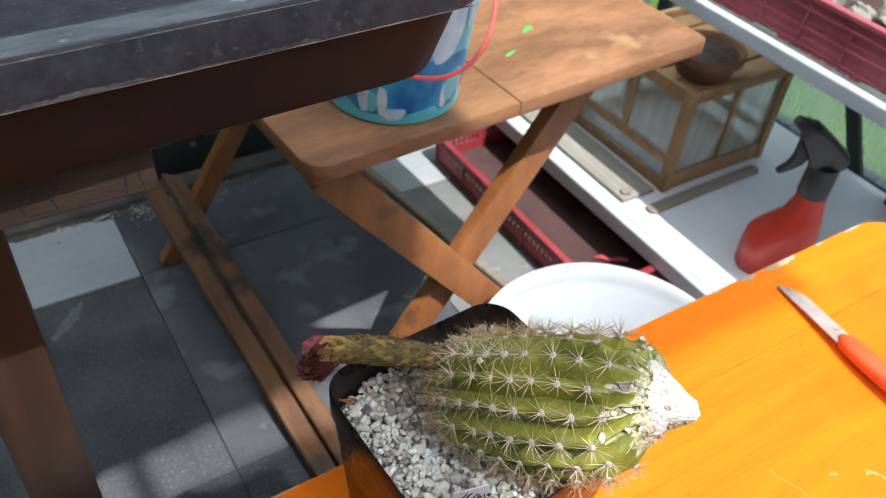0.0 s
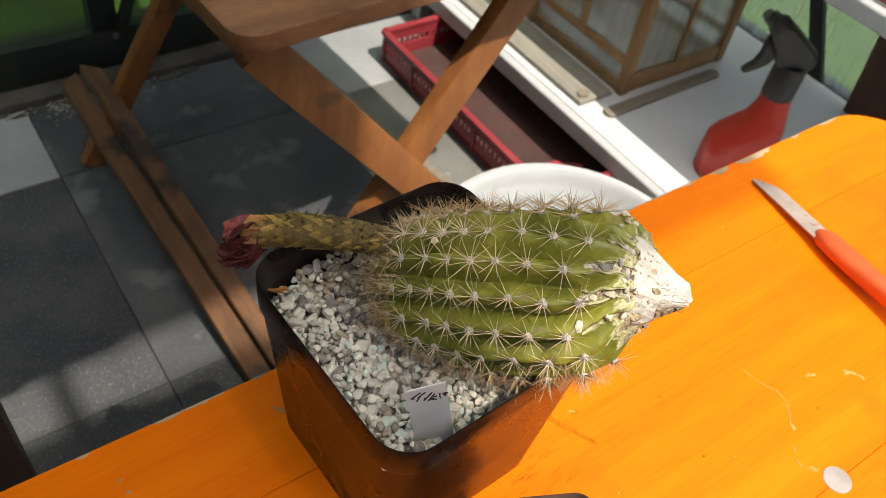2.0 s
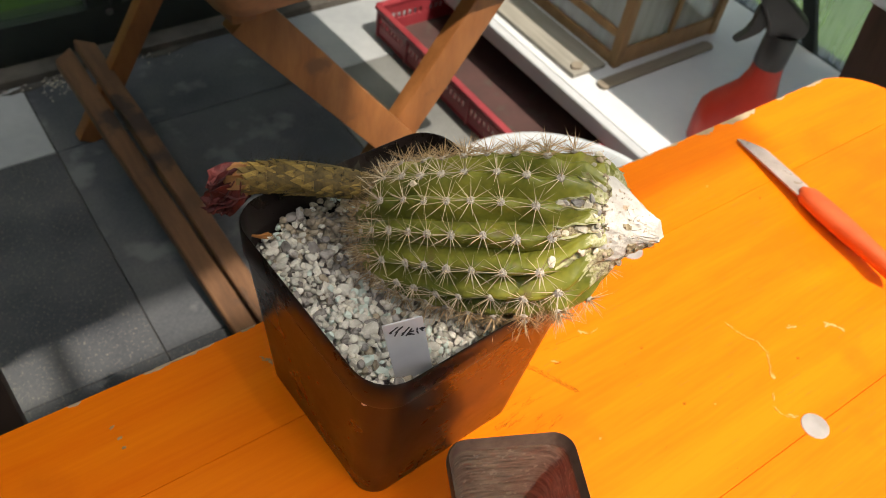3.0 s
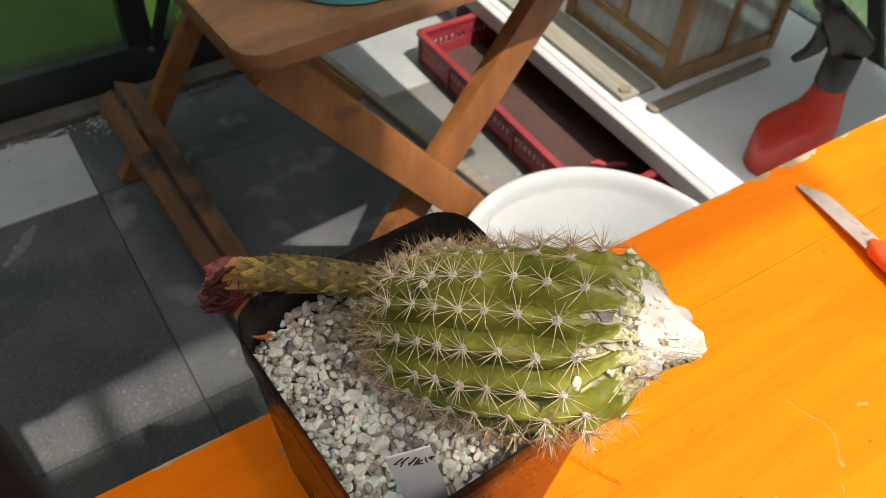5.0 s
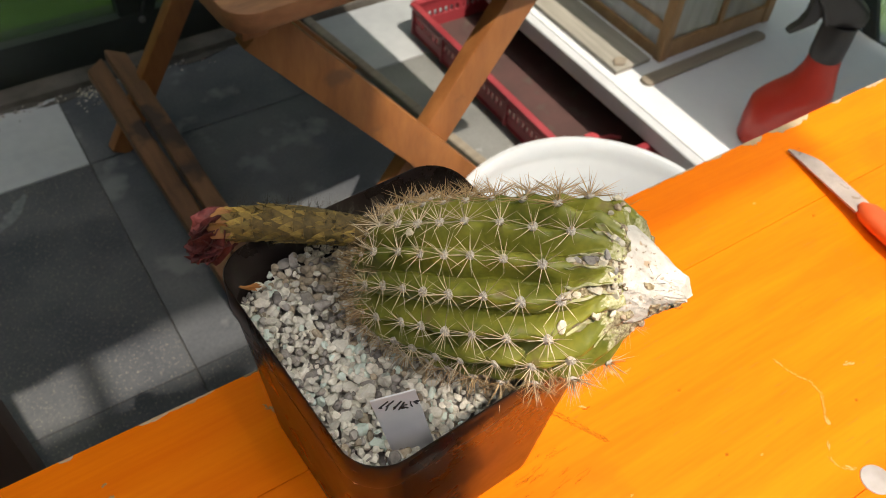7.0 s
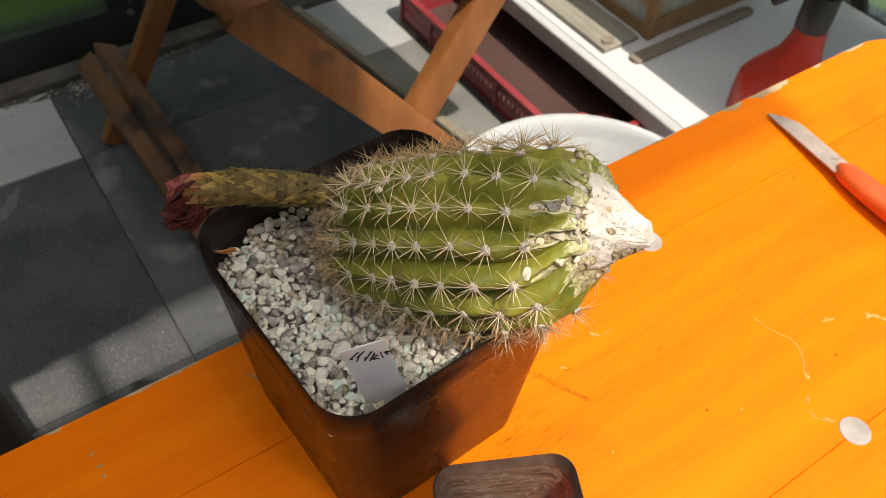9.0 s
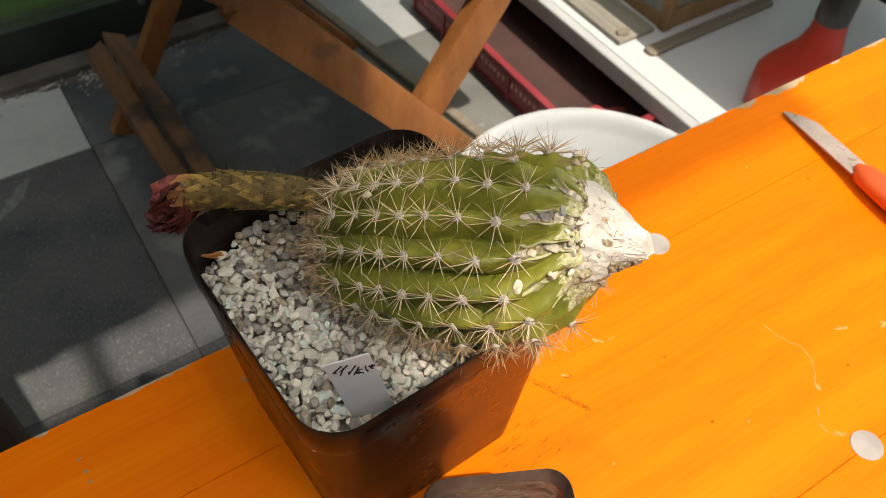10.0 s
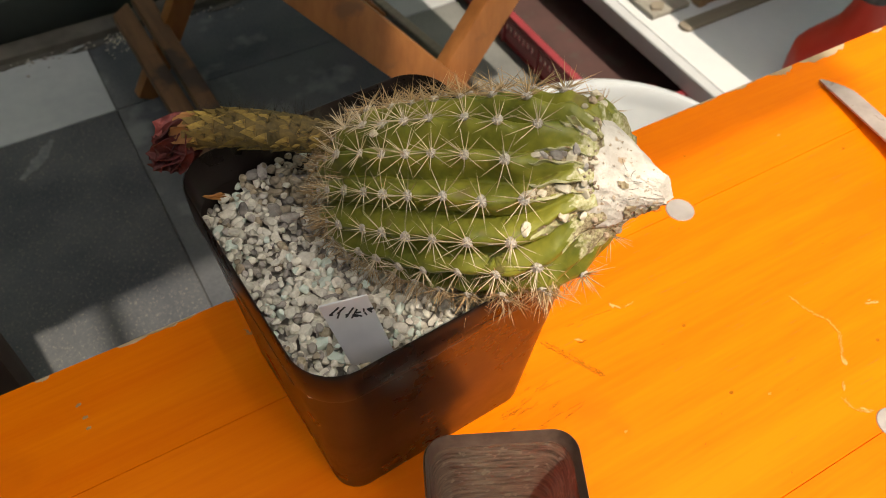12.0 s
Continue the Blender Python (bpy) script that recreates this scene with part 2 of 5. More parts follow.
PLANK = mat("cracked_plank", (0.022, 0.013, 0.009), (0.048, 0.029, 0.020), 0.85, 12, (0.5, 7, 7), 0.6, 70, spots=((0.018, 0.011, 0.008), 22, 0.38))
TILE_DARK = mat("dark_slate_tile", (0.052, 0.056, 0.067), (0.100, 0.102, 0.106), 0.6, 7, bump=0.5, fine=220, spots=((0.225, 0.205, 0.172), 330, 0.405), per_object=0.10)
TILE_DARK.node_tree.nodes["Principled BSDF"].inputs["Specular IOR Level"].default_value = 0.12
# dust smudges over a slate base lifted to paint hazy light
TILE_DUSTY_LIT = mat("dusty_lit_slate_tile", (0.060, 0.064, 0.074), (0.118, 0.121, 0.127), 0.6, 6, bump=0.5, fine=220, spots=((0.155, 0.158, 0.163), 11, 0.44), per_object=0.06)
TILE_DUSTY_LIT.node_tree.nodes["Principled BSDF"].inputs["Specular IOR Level"].default_value = 0.15
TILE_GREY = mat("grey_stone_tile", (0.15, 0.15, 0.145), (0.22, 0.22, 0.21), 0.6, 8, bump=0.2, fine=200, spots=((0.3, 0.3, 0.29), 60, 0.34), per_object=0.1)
TILE_WHITE = mat("white_tile", (0.30, 0.315, 0.33), (0.38, 0.39, 0.40), 0.5, 7, bump=0.06, spots=((0.28, 0.28, 0.27), 16, 0.3))
GROUT = mat("grout", (0.045, 0.045, 0.045), (0.085, 0.084, 0.082), 0.9, 30, bump=0.4)
SMEAR = mat("lime_smear", (0.105, 0.110, 0.120), (0.160, 0.163, 0.170), 0.8, 120, bump=0.2)
RUBBLE = mat("concrete_edge", (0.040, 0.035, 0.030), (0.095, 0.085, 0.072), 0.9, 14, bump=0.8, fine=60)
FRAME = mat("black_green_frame", (0.012, 0.017, 0.015), (0.022, 0.028, 0.025), 0.5, 10, bump=0.1)
HEDGE = mat("hedge_leaves", (0.034, 0.085, 0.005), (0.10, 0.185, 0.018), 0.6, 14, bump=0.6, fine=60, dist=0.02, per_island=0.5)
GRASS = mat("lawn", (0.042, 0.096, 0.007), (0.085, 0.165, 0.015), 0.9, 1.6, bump=0.6, fine=9, dist=0.03)
# same white shelf in two tones: board lifted for light, lip lowered for shade
SHELF_DIM = mat("white_shelf_dimmed", (0.50, 0.51, 0.53), (0.58, 0.59, 0.61), 0.4, 6, bump=0.03, spots=((0.58, 0.58, 0.60), 7, 0.3))
SHELF_BRIGHT = mat("white_shelf_brightened", (0.64, 0.65, 0.67), (0.70, 0.71, 0.72), 0.35, 6, bump=0.02, spots=((0.66, 0.66, 0.68), 9, 0.3))
# soil spots on a red darkened to paint the shade inside the crate
CRATE_BASE = mat("soiled_shaded_red_base", (0.060, 0.030, 0.027), (0.090, 0.042, 0.038), 0.85, 14, bump=0.3, spots=((0.075, 0.052, 0.043), 26, 0.42))
RED_CRATE = mat("dark_red_plastic", (0.24, 0.024, 0.034), (0.32, 0.040, 0.050), 0.4, 14, bump=0.1)
PINK = mat("pink_red_plastic", (0.45, 0.06, 0.07), (0.55, 0.09, 0.10), 0.4, 14, bump=0.1)
BOTTLE_RED = mat("red_bottle", (0.46, 0.030, 0.018), (0.54, 0.045, 0.025), 0.32, 8, bump=0.03)
SPRAY_BLACK = mat("black_sprayer", (0.014, 0.013, 0.013), (0.024, 0.022, 0.021), 0.4, 20, bump=0.05)
STAND_WOOD = mat("pale_brown_wood", (0.25, 0.14, 0.06), (0.36, 0.215, 0.10), 0.6, 9, (4, 4, 1), 0.2, 50, per_object=0.1)
CLAY = mat("dark_clay", (0.15, 0.075, 0.04), (0.22, 0.11, 0.06), 0.85, 14, bump=0.3)
BOARD = mat("grey_beige_board", (0.22, 0.205, 0.175), (0.32, 0.295, 0.25), 0.7, 9, GRAIN_Y, 0.2, 50, spots=((0.24, 0.21, 0.17), 18, 0.36))
STICK = mat("grey_brown_stick", (0.20, 0.165, 0.125), (0.28, 0.235, 0.18), 0.75, 10, GRAIN_X, 0.3, 60)
TRAY = mat("black_tray_plastic", (0.020, 0.019, 0.024), (0.048, 0.047, 0.055), 0.62, 120, (1, 1, 1), 0.6, 420, spots=((0.066, 0.065, 0.074), 190, 0.40), dist=0.0012)
TRAY_SIDE = mat("brown_black_tray_side", (0.022, 0.018, 0.020), (0.040, 0.030, 0.032), 0.62, 14, bump=0.12, fine=120)
TRAY_SIDE.node_tree.nodes["Principled BSDF"].inputs["Specular IOR Level"].default_value = 0.12
LIME_SKY_FILM = mat("lime_sky_film", (0.075, 0.080, 0.086), (0.145, 0.150, 0.158), 0.85, 60, (1, 4, 1), 0.4, 300, spots=((0.30, 0.31, 0.32), 110, 0.37))
# crate red lifted towards pink to paint sunlight on the upper crate
RED_SUNLIT = mat("sunlit_red_plastic", (0.32, 0.065, 0.088), (0.44, 0.105, 0.135), 0.45, 20, bump=0.05)
LIME_DULL = mat("dull_crust", (0.050, 0.050, 0.054), (0.16, 0.155, 0.155), 0.9, 160, (1, 1, 1), 0.7, 500, spots=((0.30, 0.29, 0.28), 230, 0.36), dist=0.001)
LIME = mat("lime_deposit", (0.35, 0.35, 0.36), (0.5, 0.5, 0.5), 0.9, 150, bump=0.5)
TURQ = mat("turquoise_plastic", (0.10, 0.47, 0.55), (0.17, 0.58, 0.66), 0.35, 20, bump=0.04, spots=((0.30, 0.24, 0.16), 26, 0.28))
BLUE = mat("blue_print", (0.010, 0.11, 0.36), (0.05, 0.36, 0.64), 0.4, 28, (1, 1, 0.7), 0.02)
PALE_BLUE = mat("pale_blue_print", (0.35, 0.55, 0.68), (0.6, 0.72, 0.8), 0.4, 40, bump=0.02)
CORD = mat("red_cord", (0.55, 0.06, 0.05), (0.62, 0.09, 0.07), 0.5, 50, bump=0.1)
GREEN_MARK = mat("green_paint", (0.08, 0.34, 0.08), (0.12, 0.42, 0.11), 0.7, 90, bump=0.1)
WALL_BOARD = mat("weathered_wall_board", (0.30, 0.26, 0.20), (0.40, 0.35, 0.28), 0.8, 5, (6, 6, 0.6), 0.3, 40)
PANE = pane_mat("fluted_plastic_sheet", (0.90, 0.95, 0.86), 0.74)
PANE_CLEAR = pane_mat("clear_plastic_sheet", (0.74, 0.78, 0.67), 0.90)
PANE_DIRTY = pane_mat("grimy_sheet", (0.92, 0.93, 0.87), 0.74)
# upper shelf board made see-through to brighten the shelf below
LIGHT_BOARD = pane_mat("light_passing_board", (0.98, 0.98, 0.98), 0.52)
# pane scatter stands in for the bright haze over the case
CASE_GLASS = pane_mat("hazy_case_glass", (0.96, 0.96, 0.96), 0.70)
# sheets for the unseen roof, added to dim or block the sun
PANE_HAZY = pane_mat("hazy_sun_blocker", (0.95, 0.95, 0.93), 0.50)
PANE_MILKY = pane_mat("milky_sun_blocker", (0.95, 0.95, 0.93), 0.12)


# ---- mesh helpers ----
def smooth(me, angle=40):
    for p in me.polygons:
        p.use_smooth = True
    me.set_sharp_from_angle(angle=radians(angle))


def thing(name, m, label, category, group="", kind=""):
    return tagged(put(new(name), m), label, category, group, kind)


def put(ob, m):
    ob.matrix_basis = m
    return ob


def mesh_of(name, bm, material, soft=40):
    me = bpy.data.meshes.new(name)
    bmesh.ops.recalc_face_normals(bm, faces=bm.faces)
    bm.to_mesh(me)
    bm.free()
    me.materials.append(material)
    if soft:
        smooth(me, soft)
    return me


def part(name, bm, material, parent=None, label="", soft=40, m=None):
    """One mesh object from a bmesh (or a finished mesh), under a thing or a part."""
    me = mesh_of(name, bm, material, soft) if isinstance(bm, bmesh.types.BMesh) else bm
    ob = new(name, me)
    if parent:
        ob.parent = parent
    if m:
        ob.matrix_basis = m
    if label:
        ob["label"] = label
    return ob


def box(bm, lo, hi, bevel=0.0, m=None, segments=2):
    """A box between two corners, with rounded edges."""
    r = bmesh.ops.create_cube(bm, size=1.0)
    lo, hi = Vector(lo), Vector(hi)
    for v in r["verts"]:
        v.co = Vector([(lo[i] + hi[i]) / 2 + v.co[i] * (hi[i] - lo[i]) for i in range(3)])
    verts = r["verts"]
    if bevel:
        edges = list({e for v in verts for e in v.link_edges})
        out = bmesh.ops.bevel(bm, geom=edges, offset=bevel, segments=segments, profile=0.6, affect="EDGES")
        verts = list({v for f in out["faces"] for v in f.verts} | {v for v in verts if v.is_valid})
    if m:
        bmesh.ops.transform(bm, matrix=m, verts=verts)
    return verts


def one_box(lo, hi, bevel=0.0, m=None):
    bm = bmesh.new()
    box(bm, lo, hi, bevel, m)
    return bm


def rounded(w, d, r, n=6, cx=0.0, cy=0.0):
    """The corner points of a rounded rectangle, counter-clockwise."""
    pts = []
    for k, (sx, sy) in enumerate(((1, 1), (-1, 1), (-1, -1), (1, -1))):
        for i in range(n + 1):
            a = radians(90 * k + 90 * i / n)
            pts.append((cx + sx * (w / 2 - r) + r * math.cos(a), cy + sy * (d / 2 - r) + r * math.sin(a)))
    return pts


def loft(bm, rings, closed=True, cap0=True, cap1=True):
    """Faces between rings of points."""
    rows = [[bm.verts.new(p) for p in ring] for ring in rings]
    n = len(rows[0])
    for a, b in zip(rows, rows[1:]):
        for i in range(n if closed else n - 1):
            bm.faces.new((a[i], a[(i + 1) % n], b[(i + 1) % n], b[i]))
    if cap0:
        bm.faces.new(rows[0][::-1])
    if cap1:
        bm.faces.new(rows[-1])
    return rows


def lathe(bm, profile, n=40, cx=0.0, cy=0.0, cap0=True, cap1=True):
    """A turned shape from (radius, height) pairs."""
    loft(bm, [[(cx + r * math.cos(2 * math.pi * i / n), cy + r * math.sin(2 * math.pi * i / n), z) for i in range(n)] for r, z in profile], True, cap0, cap1)


def tube(bm, pts, radius, n=8):
    """A round bar along points; radius: one or one a point."""
    pts = [Vector(p) for p in pts]
    rings = []
    for i, p in enumerate(pts):
        d = (pts[min(i + 1, len(pts) - 1)] - pts[max(i - 1, 0)]).normalized()
        a = d.orthogonal().normalized() if i == 0 else (rings_a - d * rings_a.dot(d)).normalized()
        rings_a = a
        b = d.cross(a)
        r = radius[i] if isinstance(radius, (list, tuple)) else radius
        rings.append([p + r * (a * math.cos(2 * math.pi * k / n) + b * math.sin(2 * math.pi * k / n)) for k in range(n)])
    loft(bm, rings)


def beam(bm, a, b, width, thick, side=(0, 1, 0), bevel=0.002):
    """A bar from a to b; its thickness lies along side."""
    a, b = Vector(a), Vector(b)
    z = (b - a).normalized()
    y = Vector(side)
    y = (y - z * y.dot(z)).normalized()
    x = y.cross(z)
    m = Matrix((x, y, z)).transposed().to_4x4()
    m.translation = a
    box(bm, (-width / 2, -thick / 2, 0), (width / 2, thick / 2, (b - a).length), bevel, m)


def slab(bm, outline, z0, z1, bevel=0.003):
    """A flat plate with the given outline and softened upper and lower edges."""
    cx = sum(p[0] for p in outline) / len(outline)
    cy = sum(p[1] for p in outline) / len(outline)
    w = max(abs(p[0] - cx) for p in outline)
    d = max(abs(p[1] - cy) for p in outline)

    def ring(off, z):
        return [(cx + (x - cx) * (1 - off / w), cy + (y - cy) * (1 - off / d), z) for x, y in outline]

    loft(bm, [ring(bevel, z0), ring(bevel * 0.3, z0 + bevel * 0.3), ring(0, z0 + bevel), ring(0, z1 - bevel), ring(bevel * 0.3, z1 - bevel * 0.3), ring(bevel, z1)])


def flake(bm, pts, z, height=0.0004):
    """A thin flat scrap with the given outline."""
    loft(bm, [[(x, y, z - height) for x, y in pts], [(x, y, z + height) for x, y in pts]])


def blob(cx, cy, rx, ry, n=9, turn=0.0, wobble=0.35, seed=0):
    rnd = random.Random(seed)
    out = []
    for i in range(n):
        a = 2 * math.pi * i / n
        k = 1 - wobble * rnd.random()
        x, y = rx * k * math.cos(a), ry * k * math.sin(a)
        out.append((cx + x * math.cos(turn) - y * math.sin(turn), cy + x * math.sin(turn) + y * math.cos(turn)))
    return out


BENCH = 0.475

# ---- ground and shell of the glasshouse ----
bm = bmesh.new()
bmesh.ops.create_grid(bm, x_segments=60, y_segments=60, size=60)
for v in bm.verts:
    v.co.z = -0.06 + 0.02 * noise.noise(v.co * 0.7)
tagged(part("ground", bm, GRASS), "mown green lawn outside the glasshouse", "lawn", kind="structure")

def hedge(x0, x1, y0, y1, h, seed):
    """A clipped hedge as thousands of small leaf clumps round a dark core."""
    rnd = random.Random(seed)
    t = thing("hedge", pose((x0 + x1) / 2, (y0 + y1) / 2, -0.06), "green hedge added outside the glasshouse to hold back low sky light", "hedge", "hedges", "stuff")
    w, d = (x1 - x0) / 2, (y1 - y0) / 2
    part("core", one_box((-w + 0.1, -d + 0.1, 0), (w - 0.1, d - 0.1, h - 0.1)), HEDGE, t)
    verts, faces = [], []
    for _ in range(8500):
        side = rnd.random()
        x, y, z = rnd.uniform(-w, w), rnd.uniform(-d, d), rnd.uniform(0, h)
        if side < 0.85:
            if w > d:
                y = rnd.choice((-d, d)) * rnd.uniform(0.75, 1.05)
            else:
                x = rnd.choice((-w, w)) * rnd.uniform(0.75, 1.05)
        else:
            z = h * rnd.uniform(0.95, 1.04)
        q = Euler((rnd.uniform(0, 6), rnd.uniform(0, 6), rnd.uniform(0, 6))).to_matrix()
        o = len(verts)
        s = rnd.uniform(0.04, 0.09)
        verts += [Vector((x, y, z)) + q @ Vector(p) * s for p in ((-1, 0, 0), (0, 0.5, 0.1), (1, 0, 0), (0, -0.5, 0.1))]
        faces.append((o, o + 1, o + 2, o + 3))
    me = bpy.data.meshes.new("leaves")
    me.from_pydata(verts, [], faces)
    me.materials.append(HEDGE)
    tagged(part("leaves", me, HEDGE, t), kind="stuff")


# added hedges; their heights set how much low sky light gets in
hedge(-5, 5, 3.2, 4.0, 3.3, 1)
hedge(3.6, 4.4, -5, 3.1, 1.0, 2)
hedge(-5.0, -4.2, -5, 3.1, 3.0, 3)

floor = tagged(part("floor", one_box((-1.6, -1.4, -0.2), (1.3, 0.96, -0.006)), GROUT), "dark jointed floor of square stone tiles", "floor", kind="structure")
kerb = tagged(part("concrete_kerb", one_box((-1.6, 0.962, -0.2), (1.3, 1.06, 0.012), 0.006), RUBBLE), "rough crumbling concrete strip under the glasshouse wall", "kerb", kind="structure")


def glass_wall(name, along, at, lo, hi, posts, top=2.3, sheet_mat=None, casts=False, label="translucent plastic glasshouse wall in a black frame"):
    """A framed wall of plastic sheets. along: the axis it runs along; at: its place on the other axis."""
    def place(u, v, z):
        return (u, at + v, z) if along == "x" else (at + v, u, z)

    def bar(nm, u0, u1, z0, z1, thick, parent):
        a, b = place(u0, 0, z0), place(u1, thick, z1)
        return part(nm, one_box([min(p) for p in zip(a, b)], [max(p) for p in zip(a, b)], 0.003), FRAME, parent)

    wall = tagged(new(name), label, "wall", kind="structure")
    bar("sill_beam", lo, hi, 0.012, 0.085, 0.05, wall)
    bar("head_beam", lo, hi, top, top + 0.06, 0.05, wall)
    edges = sorted(posts)
    for u, w in edges:
        bar("mullion", u - w / 2, u + w / 2, 0.085, top, 0.04, wall)
    stops = [lo] + [u for u, _ in edges] + [hi]
    for u0, u1 in zip(stops, stops[1:]):
        if u1 - u0 > 0.1:
            a, b = place(u0, 0.018, 0.08), place(u1, 0.024, top + 0.01)
            sheet = part("pane", one_box([min(p) for p in zip(a, b)], [max(p) for p in zip(a, b)]), sheet_mat or PANE, wall)
            sheet.visible_shadow = casts
    return wall


glass_wall("wall_north", "x", 1.0, -1.6, 1.34, [(-1.0, 0.03), (-0.42, 0.03), (0.184, 0.044), (0.75, 0.03)], sheet_mat=PANE_CLEAR)
glass_wall("wall_east", "y", 1.3, -1.4, 1.0, [(-0.9, 0.03), (-0.3, 0.03), (0.92, 0.03)], sheet_mat=PANE_DIRTY)
bm = bmesh.new()
beam(bm, (1.292, 0.316, 0.07), (1.292, 0.70, 0.80), 0.028, 0.012, (1, 0, 0))
tagged(part("wall_brace", bm, FRAME), "slanting black brace across the glasshouse wall", "brace", kind="structure")
bm = bmesh.new()
beam(bm, (0.206, 0.992, 0.088), (0.60, 0.992, 1.10), 0.018, 0.014, (0, 1, 0))
tagged(part("wall_brace", bm, FRAME), "thin slanting black brace rising from the wall post", "brace", kind="structure")
bm = bmesh.new()
lathe(bm, [(0.006, 0.0), (0.006, 0.003), (0.004, 0.005)], 12)
tagged(put(part("wall_bolt", bm, GREY_STEEL), pose(0.197, 0.9995, 0.0735, 90, 0, 0)), "grey bolt head on the black sill", "bolt", kind="structure")
glass_wall("wall_west", "y", -1.66, -1.4, 1.0, [(-0.6, 0.03), (0.2, 0.03)])
wall_south = tagged(new("wall_south"), "low boarded end wall behind the bench", "wall", kind="structure")
for i in range(21):
    x0 = -1.6 + i * 0.139
    part("wall_plank", one_box((x0, -1.66, -0.006), (x0 + 0.136, -1.62, 1.9), 0.003), WALL_BOARD, wall_south)
# unseen roof, added and cut to shape the sun: milky sheets to the west with a gap between them, a hazy strip, a clear
# sheet to the east and a milky eave beyond it
for x0, x1, y0, y1, m, casts in ((-1.66, 0.442, -1.018, 1.06, PANE_MILKY, True), (-1.66, 0.216, -1.66, -1.105, PANE_MILKY, True), (0.22, 0.66, -1.224, -1.10, PANE_HAZY, True), (0.443, 1.34, -1.4, 1.06, PANE, False), (1.41, 1.63, -1.66, 1.06, PANE_MILKY, True)):
    sheet = tagged(part("ceiling", one_box((x0, y0, 2.62), (x1, y1, 2.626)), m), "unseen plastic roof sheet added to shape the sunlight", "ceiling", kind="structure")
    sheet.visible_shadow = casts
# unseen bars added across the gap; the last casts a band on the floor
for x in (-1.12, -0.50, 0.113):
    tagged(part("gap_shade_bar", one_box((x - 0.013, -1.14, 2.595), (x + 0.013, -0.98, 2.618), 0.002), GREY_STEEL), "unseen grey bar across the roof gap, added to cast a shadow band", "roof bar", kind="structure")


# ---- orange bench ----
def bench():
    t = thing("bench", pose(0, 0, 0), "orange varnished wooden bench with worn edges on steel legs", "bench")
    x0, x1, r = -1.55, 0.668, 0.06
    for y0, y1 in ((-0.07492, 0.0), (-0.24992, -0.07508), (-0.33, -0.25008)):
        bm = bmesh.new()
        pts = []
        if y1 == 0.0:
            pts = [(x0, y0), (x1 - 0.004, y0)] + [(x1 - r + r * math.cos(a), y1 - r + r * math.sin(a)) for a in (radians(10 * k) for k in range(0, 10))] + [(x0, y1)]
        elif y0 < -0.3:
            pts = [(x0, y0)] + [(x1 - r + r * math.cos(a), y0 + r + r * math.sin(a)) for a in (radians(-90 + 10 * k) for k in range(0, 10))] + [(x1, y1), (x0, y1)]
        else:
            pts = [(x0, y0), (x1, y0), (x1, y1), (x0, y1)]
        loft(bm, [[(x, y, BENCH - 0.026) for x, y in pts], [(x, y, BENCH - 0.0008) for x, y in pts], [(x + (0.0006 if x == x0 else -0.0006), y - (0.00018 if y > y0 + 0.001 else -0.00018), BENCH) for x, y in pts]])
        part("plank", bm, ORANGE, t, soft=30)
    for x, y in ((0.279, -0.074), (0.281, -0.2495), (-1.15, -0.074), (-1.15, -0.2495)):
        bm = bmesh.new()
        lathe(bm, [(0.0094, BENCH - 0.004), (0.0094, BENCH + 0.0003), (0.0090, BENCH + 0.0007), (0.004, BENCH + 0.0008)], 28, x, y)
        part("rivet", bm, STEEL_DISC, t, "pale grey rivet head")
    for x in (0.36, -1.2):
        bm = bmesh.new()
        for y in (-0.30, -0.05):
            box(bm, (x - 0.015, y - 0.015, 0), (x + 0.015, y + 0.015, BENCH - 0.026), 0.003)
        box(bm, (x - 0.012, -0.285, 0.10), (x + 0.012, -0.065, 0.13), 0.003)
        part("leg_frame", bm, GREY_STEEL, t, "dark steel leg frame")
    # worn places of the varnish
    rnd = random.Random(4)
    def scrap(name, outline, material):
        bm = bmesh.new()
        flake(bm, outline, BENCH + 0.0001, 0.00015)
        part(name, bm, material, t, soft=0)

    def scuffed(pts, width, material, name="scuff"):
        """A rubbed trail: many small ragged patches strewn along a line."""
        bm = bmesh.new()
        pts = [Vector(p) for p in pts]
        for p, q in zip(pts, pts[1:]):
            steps = max(2, int((q - p).length / 0.0006))
            turn = math.atan2(q.y - p.y, q.x - p.x)
            for k in range(steps):
                if noise.noise(Vector((p.x * 900 + k * 0.22, p.y * 700, 1))) < -0.25:
                    continue
                c = p.lerp(q, k / steps) + Vector((rnd.gauss(0, 0.26), rnd.gauss(0, 0.26))) * width
                flake(bm, blob(c.x, c.y, width * rnd.uniform(0.5, 1.1), width * rnd.uniform(0.10, 0.34), 9, turn + rnd.gauss(0, 0.35), 0.5, k), BENCH + 0.0001 + rnd.uniform(0, 0.00004), 0.00008)
        tagged(part(name, bm, material, t, soft=0), kind="stuff")

    scuffed([(0.292, -0.158), (0.293, -0.166), (0.295, -0.175), (0.300, -0.183), (0.299, -0.193), (0.293, -0.201), (0.286, -0.209)], 0.0015, SCUFF)
    scuffed([(0.288, -0.206), (0.286, -0.211)], 0.0026, PALE_RUB)
    scuffed([(0.275, -0.219), (0.272, -0.222)], 0.0020, PALE_RUB)
    scuffed([(0.268, -0.225), (0.268, -0.231), (0.272, -0.236), (0.277, -0.239)], 0.0016, SCUFF)
    scuffed([(0.272, -0.234), (0.275, -0.238)], 0.0020, PALE_RUB)
    scuffed([(0.330, -0.187), (0.336, -0.188)], 0.0024, PALE_RUB)
